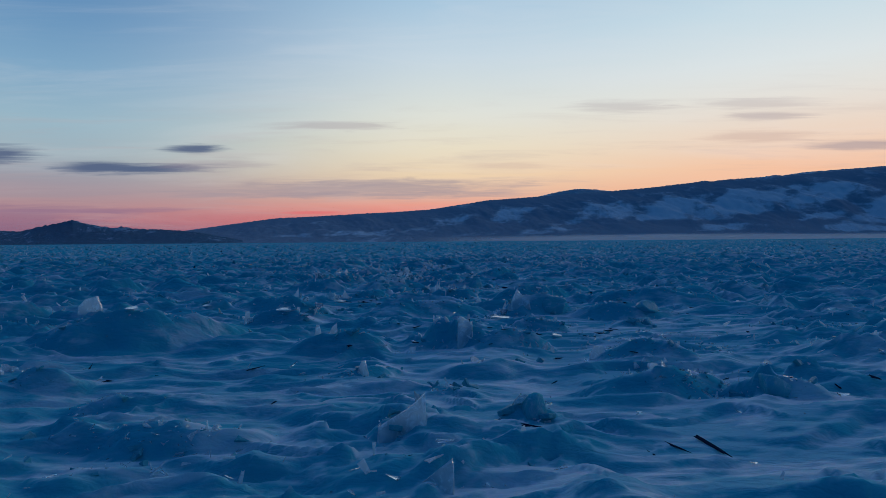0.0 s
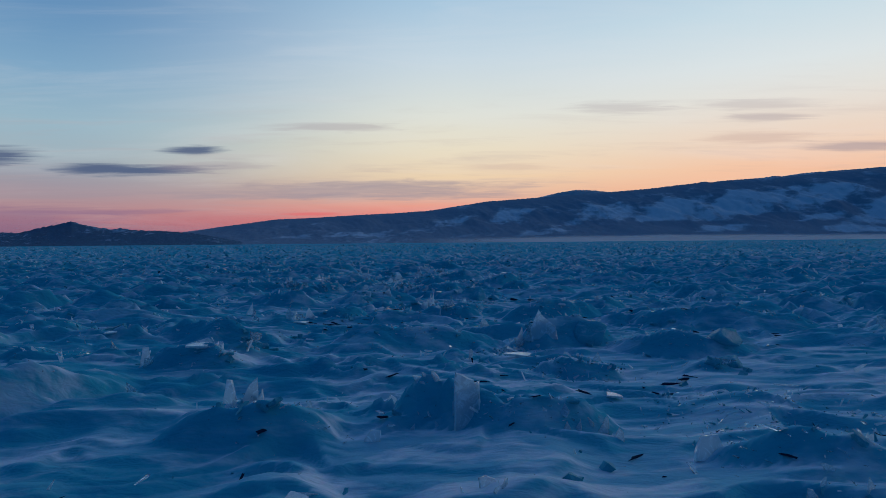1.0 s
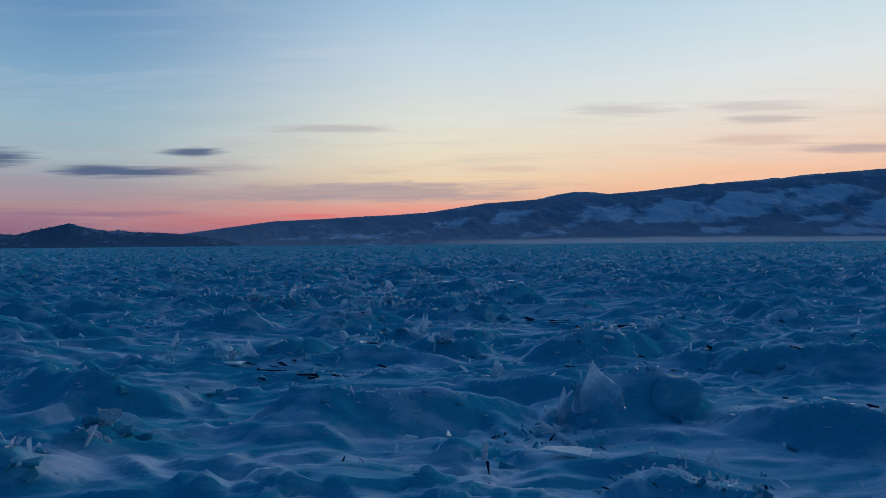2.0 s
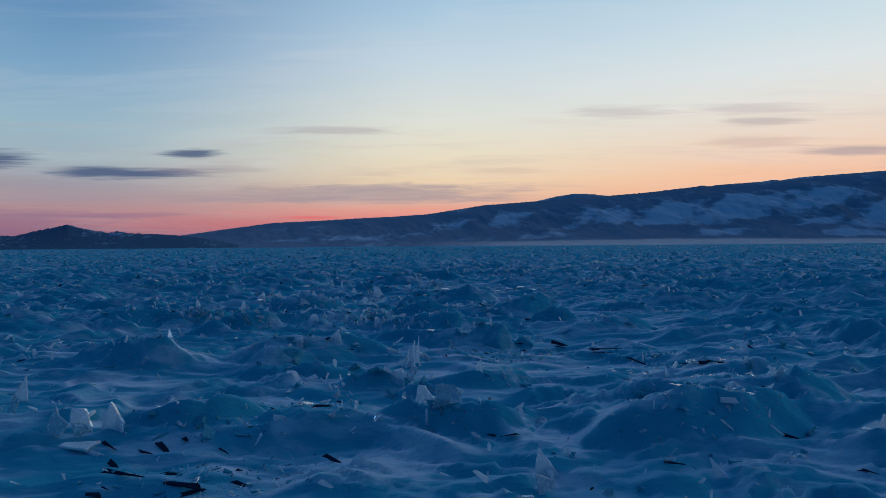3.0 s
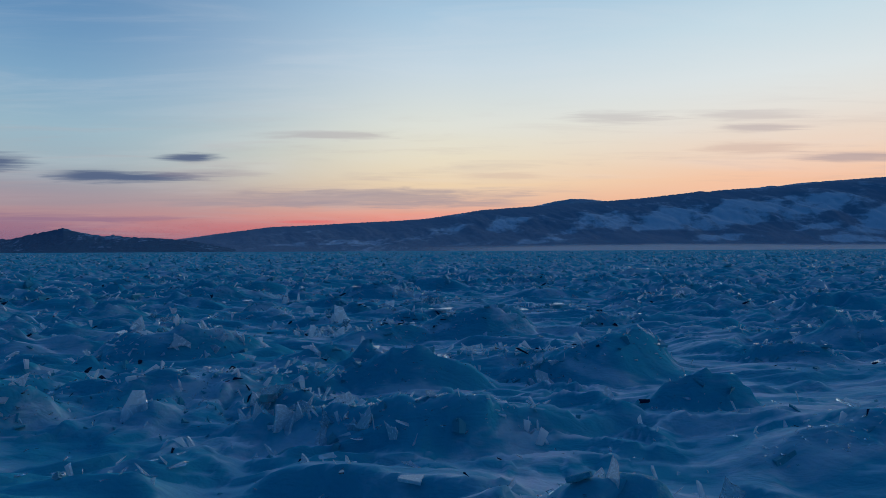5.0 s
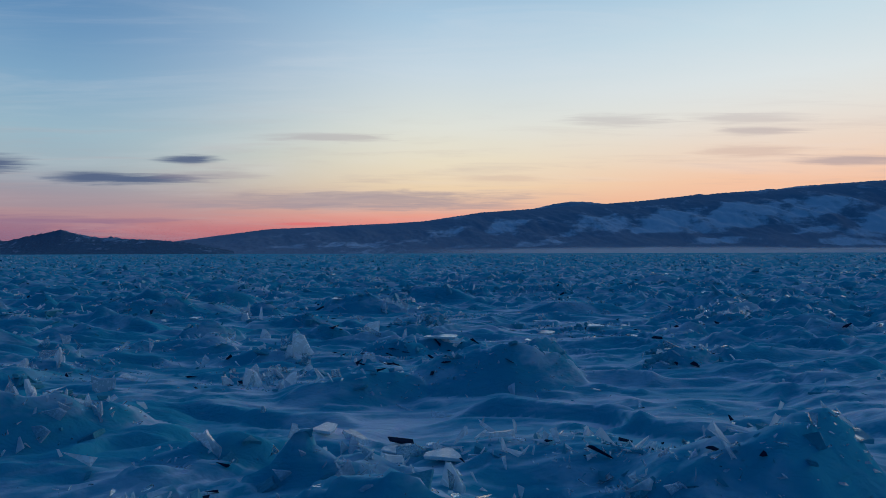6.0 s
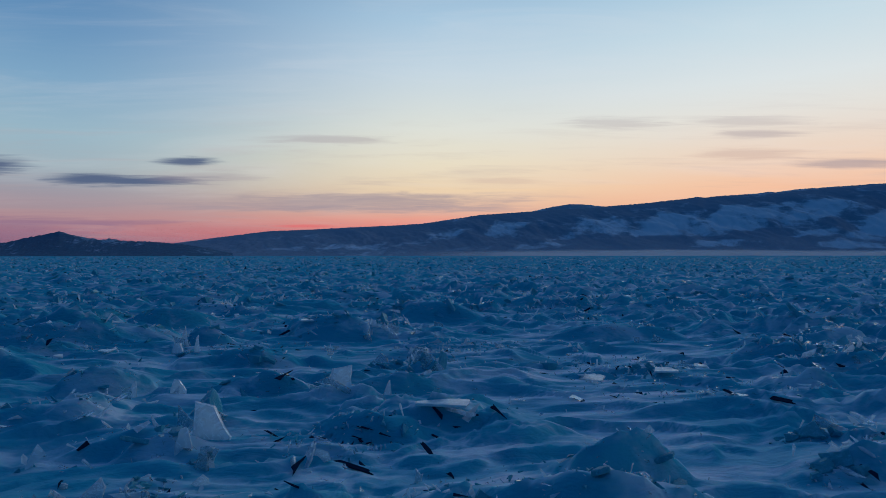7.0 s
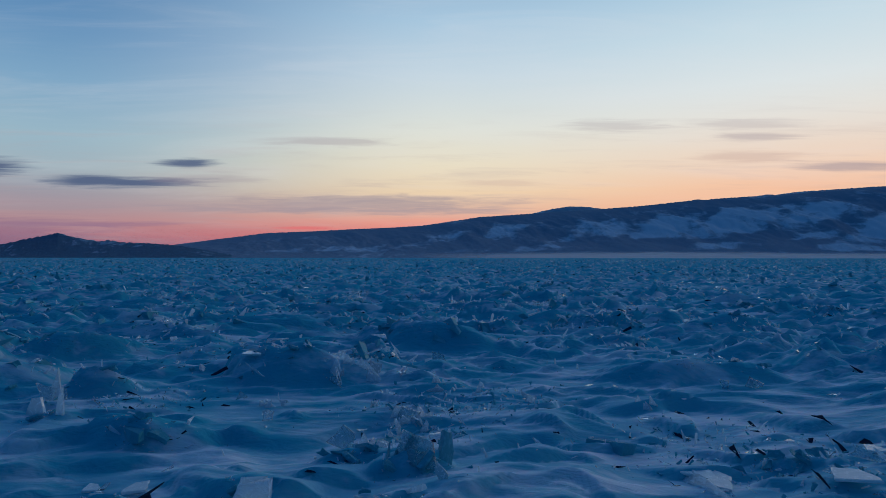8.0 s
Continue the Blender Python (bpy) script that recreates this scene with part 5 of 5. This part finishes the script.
def rubble():
    rng = np.random.default_rng(17)
    near = rubble_places(rng, 3500, 4.0, 68.0, 10.0, 1.0)
    scattered_chips("ice_rubble", "small pale splinters of broken ice strewn on the heaps", WHITE_ICE, 51, near, 0.02 + 0.08 * rng.uniform(0, 1, len(near)) ** 2.5, 0.25)
    near = rubble_places(rng, 8000, 4.0, 68.0, 10.0, 1.0)
    scattered_chips("clear_ice_rubble", "glassy splinters of clear ice strewn on the heaps", GLASS_ICE, 52, near, 0.04 + 0.16 * rng.uniform(0, 1, len(near)) ** 2.2, 0.16, (0.05, 0.16), -0.2)
    near = rubble_places(rng, 700, 4.0, 60.0, 9.0, 1.0)
    scattered_chips("black_ice_rubble", "thin dark slivers of black ice in the snow", DARK_ICE, 53, near, 0.05 + 0.2 * rng.uniform(0, 1, len(near)) ** 2.5, 0.3)
    near = rubble_places(rng, 8000, 4.0, 72.0, 10.0, 1.0)
    scattered_chips("ice_splinters", "thin splinters of ice standing up out of the snow", SHARD_ICE, 57, near, 0.04 + 0.17 * rng.uniform(0, 1, len(near)) ** 2, 0.9, (0.06, 0.16), -0.2)
    lumps = rubble_places(rng, 8000, 5.0, 74.0, 14.0, 1.0)
    scattered_chips("broken_ice", "jagged lumps of blue ice crowded over the rough belts", BLUE_ICE, 55, lumps, 0.06 + 0.26 * rng.uniform(0, 1, len(lumps)) ** 2.2, 0.5, (0.3, 0.7), 0.1)
    far = rubble_places(rng, 16000, 36.0, 420.0, 10.0, 1.0)
    scattered_chips("far_ice_rubble", "glittering field of broken ice reaching far across the lake", GLASS_ICE, 54, far, (0.1 + 0.3 * rng.uniform(0, 1, len(far)) ** 2) * np.sqrt(far[:, 1] / 60), 0.14, lean=0.3)
    far = rubble_places(rng, 20000, 30.0, 500.0, 10.0, 1.0)
    scattered_chips("far_ice_plates", "countless upright plates of pale ice across the lake", SHARD_ICE, 58, far, (0.1 + 0.34 * rng.uniform(0, 1, len(far)) ** 2) * np.sqrt(far[:, 1] / 60), 0.5, (0.1, 0.25), -0.2, 0.3)
    lumps = rubble_places(rng, 16000, 40.0, 700.0, 10.0, 1.0)
    scattered_chips("far_broken_ice", "endless blue hummocks of broken ice on the lake", BLUE_ICE, 56, lumps, (0.25 + 0.6 * rng.uniform(0, 1, len(lumps)) ** 2) * np.sqrt(lumps[:, 1] / 60), 0.4, (0.25, 0.5), 0.04)
    bits = rubble_places(rng, 6000, 10.0, 72.0, 9.0, 1.0)
    scattered_chips("frosted_ice_bits", "frosted bits of ice standing up and glowing against the sky", FROST_ICE, 62, bits, 0.05 + 0.2 * rng.uniform(0, 1, len(bits)) ** 2.2, 0.8, (0.08, 0.2), -0.25)
    far = rubble_places(rng, 10000, 40.0, 400.0, 8.0, 1.0)
    scattered_chips("far_frosted_ice", "bright frosted flakes of ice catching the sky", FROST_ICE, 60, far, (0.07 + 0.3 * rng.uniform(0, 1, len(far)) ** 2) * np.sqrt(far[:, 1] / 50), 0.7, (0.08, 0.2), -0.25, 0.3)
    dark = rubble_places(rng, 1600, 30.0, 300.0, 10.0, 1.0)
    scattered_chips("far_black_ice", "dark plates of black ice among the far hummocks", DARK_ICE, 59, dark, (0.12 + 0.35 * rng.uniform(0, 1, len(dark)) ** 2) * np.sqrt(dark[:, 1] / 60), 0.35, (0.05, 0.12), -0.2)


# belts of crushed ice: x, y, radius
CRUSHED = [
    (3.1, 8.3, 0.9), (3.7, 11.4, 1.5), (2.1, 13.9, 0.8), (1.4, 15.5, 0.6), (-7.6, 17.9, 1.2), (-1.8, 18.4, 1.0), (4.4, 23.1, 1.5), (1.1, 24.0, 1.0),
    (1.7, 24.7, 0.9), (-1.5, 28.4, 0.9), (-5.1, 28.5, 1.1), (-2.6, 28.9, 1.8), (-6.5, 29.1, 1.8), (1.7, 30.5, 0.8), (0.8, 34.6, 1.1), (-2.5, 34.6, 0.8),
    (-5.9, 35.4, 1.2), (-1.0, 36.5, 0.8), (3.7, 39.0, 1.4), (3.2, 40.9, 1.3), (-0.2, 41.1, 0.7), (-0.1, 42.2, 1.0), (-7.8, 42.7, 1.4), (0.6, 43.0, 1.2),
    (-4.2, 43.0, 1.0), (-4.4, 47.2, 1.5),
]


def crushed_belts():
    """Patches where the ice is ground to upright splinters and dark slivers."""
    rng = np.random.default_rng(29)
    for name, mat, per, size, tilt, fat, label in (
            ("crushed_clear_ice", SHARD_ICE, 110, 0.055, 0.9, (0.06, 0.16), "patches of upright glassy splinters crushed out of the ice"),
            ("crushed_glassy_ice", GLASS_ICE, 80, 0.05, 0.5, (0.08, 0.25), "patches of clean glassy splinters crushed out of the ice"),
            ("crushed_blue_ice", BLUE_ICE, 70, 0.055, 0.6, (0.15, 0.4), "patches of jagged blue ice lumps pushed up together"),
            ("crushed_black_ice", DARK_ICE, 16, 0.07, 0.4, (0.03, 0.08), "dark slivers among the crushed ice")):
        places = []
        for cx, cy, r in CRUSHED:
            n = int(per * r)
            a, d = rng.uniform(0, 2 * np.pi, n), r * np.sqrt(rng.uniform(0, 1, n)) * rng.uniform(0.5, 1.15, n)
            places.append(np.stack([cx + 1.25 * d * np.cos(a), cy + d * np.sin(a)], axis=1))
        places = np.concatenate(places)
        scattered_chips(name, label, mat, 71 + per, places, size * (0.5 + 1.9 * rng.uniform(0, 1, len(places)) ** 2.2), tilt, fat, -0.15)


def crest_crumbs():
    """Crushed ice along the crests of the heaps beside the way."""
    rng = np.random.default_rng(19)
    for name, mat, per, size, label in (("ice_crumbs", GLASS_ICE, 22, 0.04, "crushed clear ice glittering along the crests of the heaps"),
                                        ("frosted_ice_crumbs", SHARD_ICE, 14, 0.045, "crushed white ice along the crests of the heaps")):
        places = []
        for k, (hx, hy, rx, h, front) in enumerate(HEAPS):
            a = 0.35 * math.sin(2.3 * k)
            n = int(per * (0.5 + rx))
            mid = rng.uniform(-0.6, 0.6) * rx
            u = np.clip(rng.normal(mid, 0.4 * rx, n), -1.1 * rx, 1.1 * rx)
            v = (0.25 + 0.2 * math.sin(3.7 * k)) * u * u / (1.15 * rx) + rng.normal(-0.06, 0.09, n)
            places.append(np.stack([hx + np.cos(a) * u - np.sin(a) * v, hy + np.sin(a) * u + np.cos(a) * v], axis=1))
        places = np.concatenate(places)
        scattered_chips(name, label, mat, 61 + len(name), places, size * (0.5 + 1.8 * rng.uniform(0, 1, len(places)) ** 2.5), 0.25, (0.1, 0.35), -0.25)


lying_slabs()
standing_plates()
upright_slabs()
shard_clusters()
bright_slabs()
heap_blocks()
crushed_belts()
crest_crumbs()
rubble()
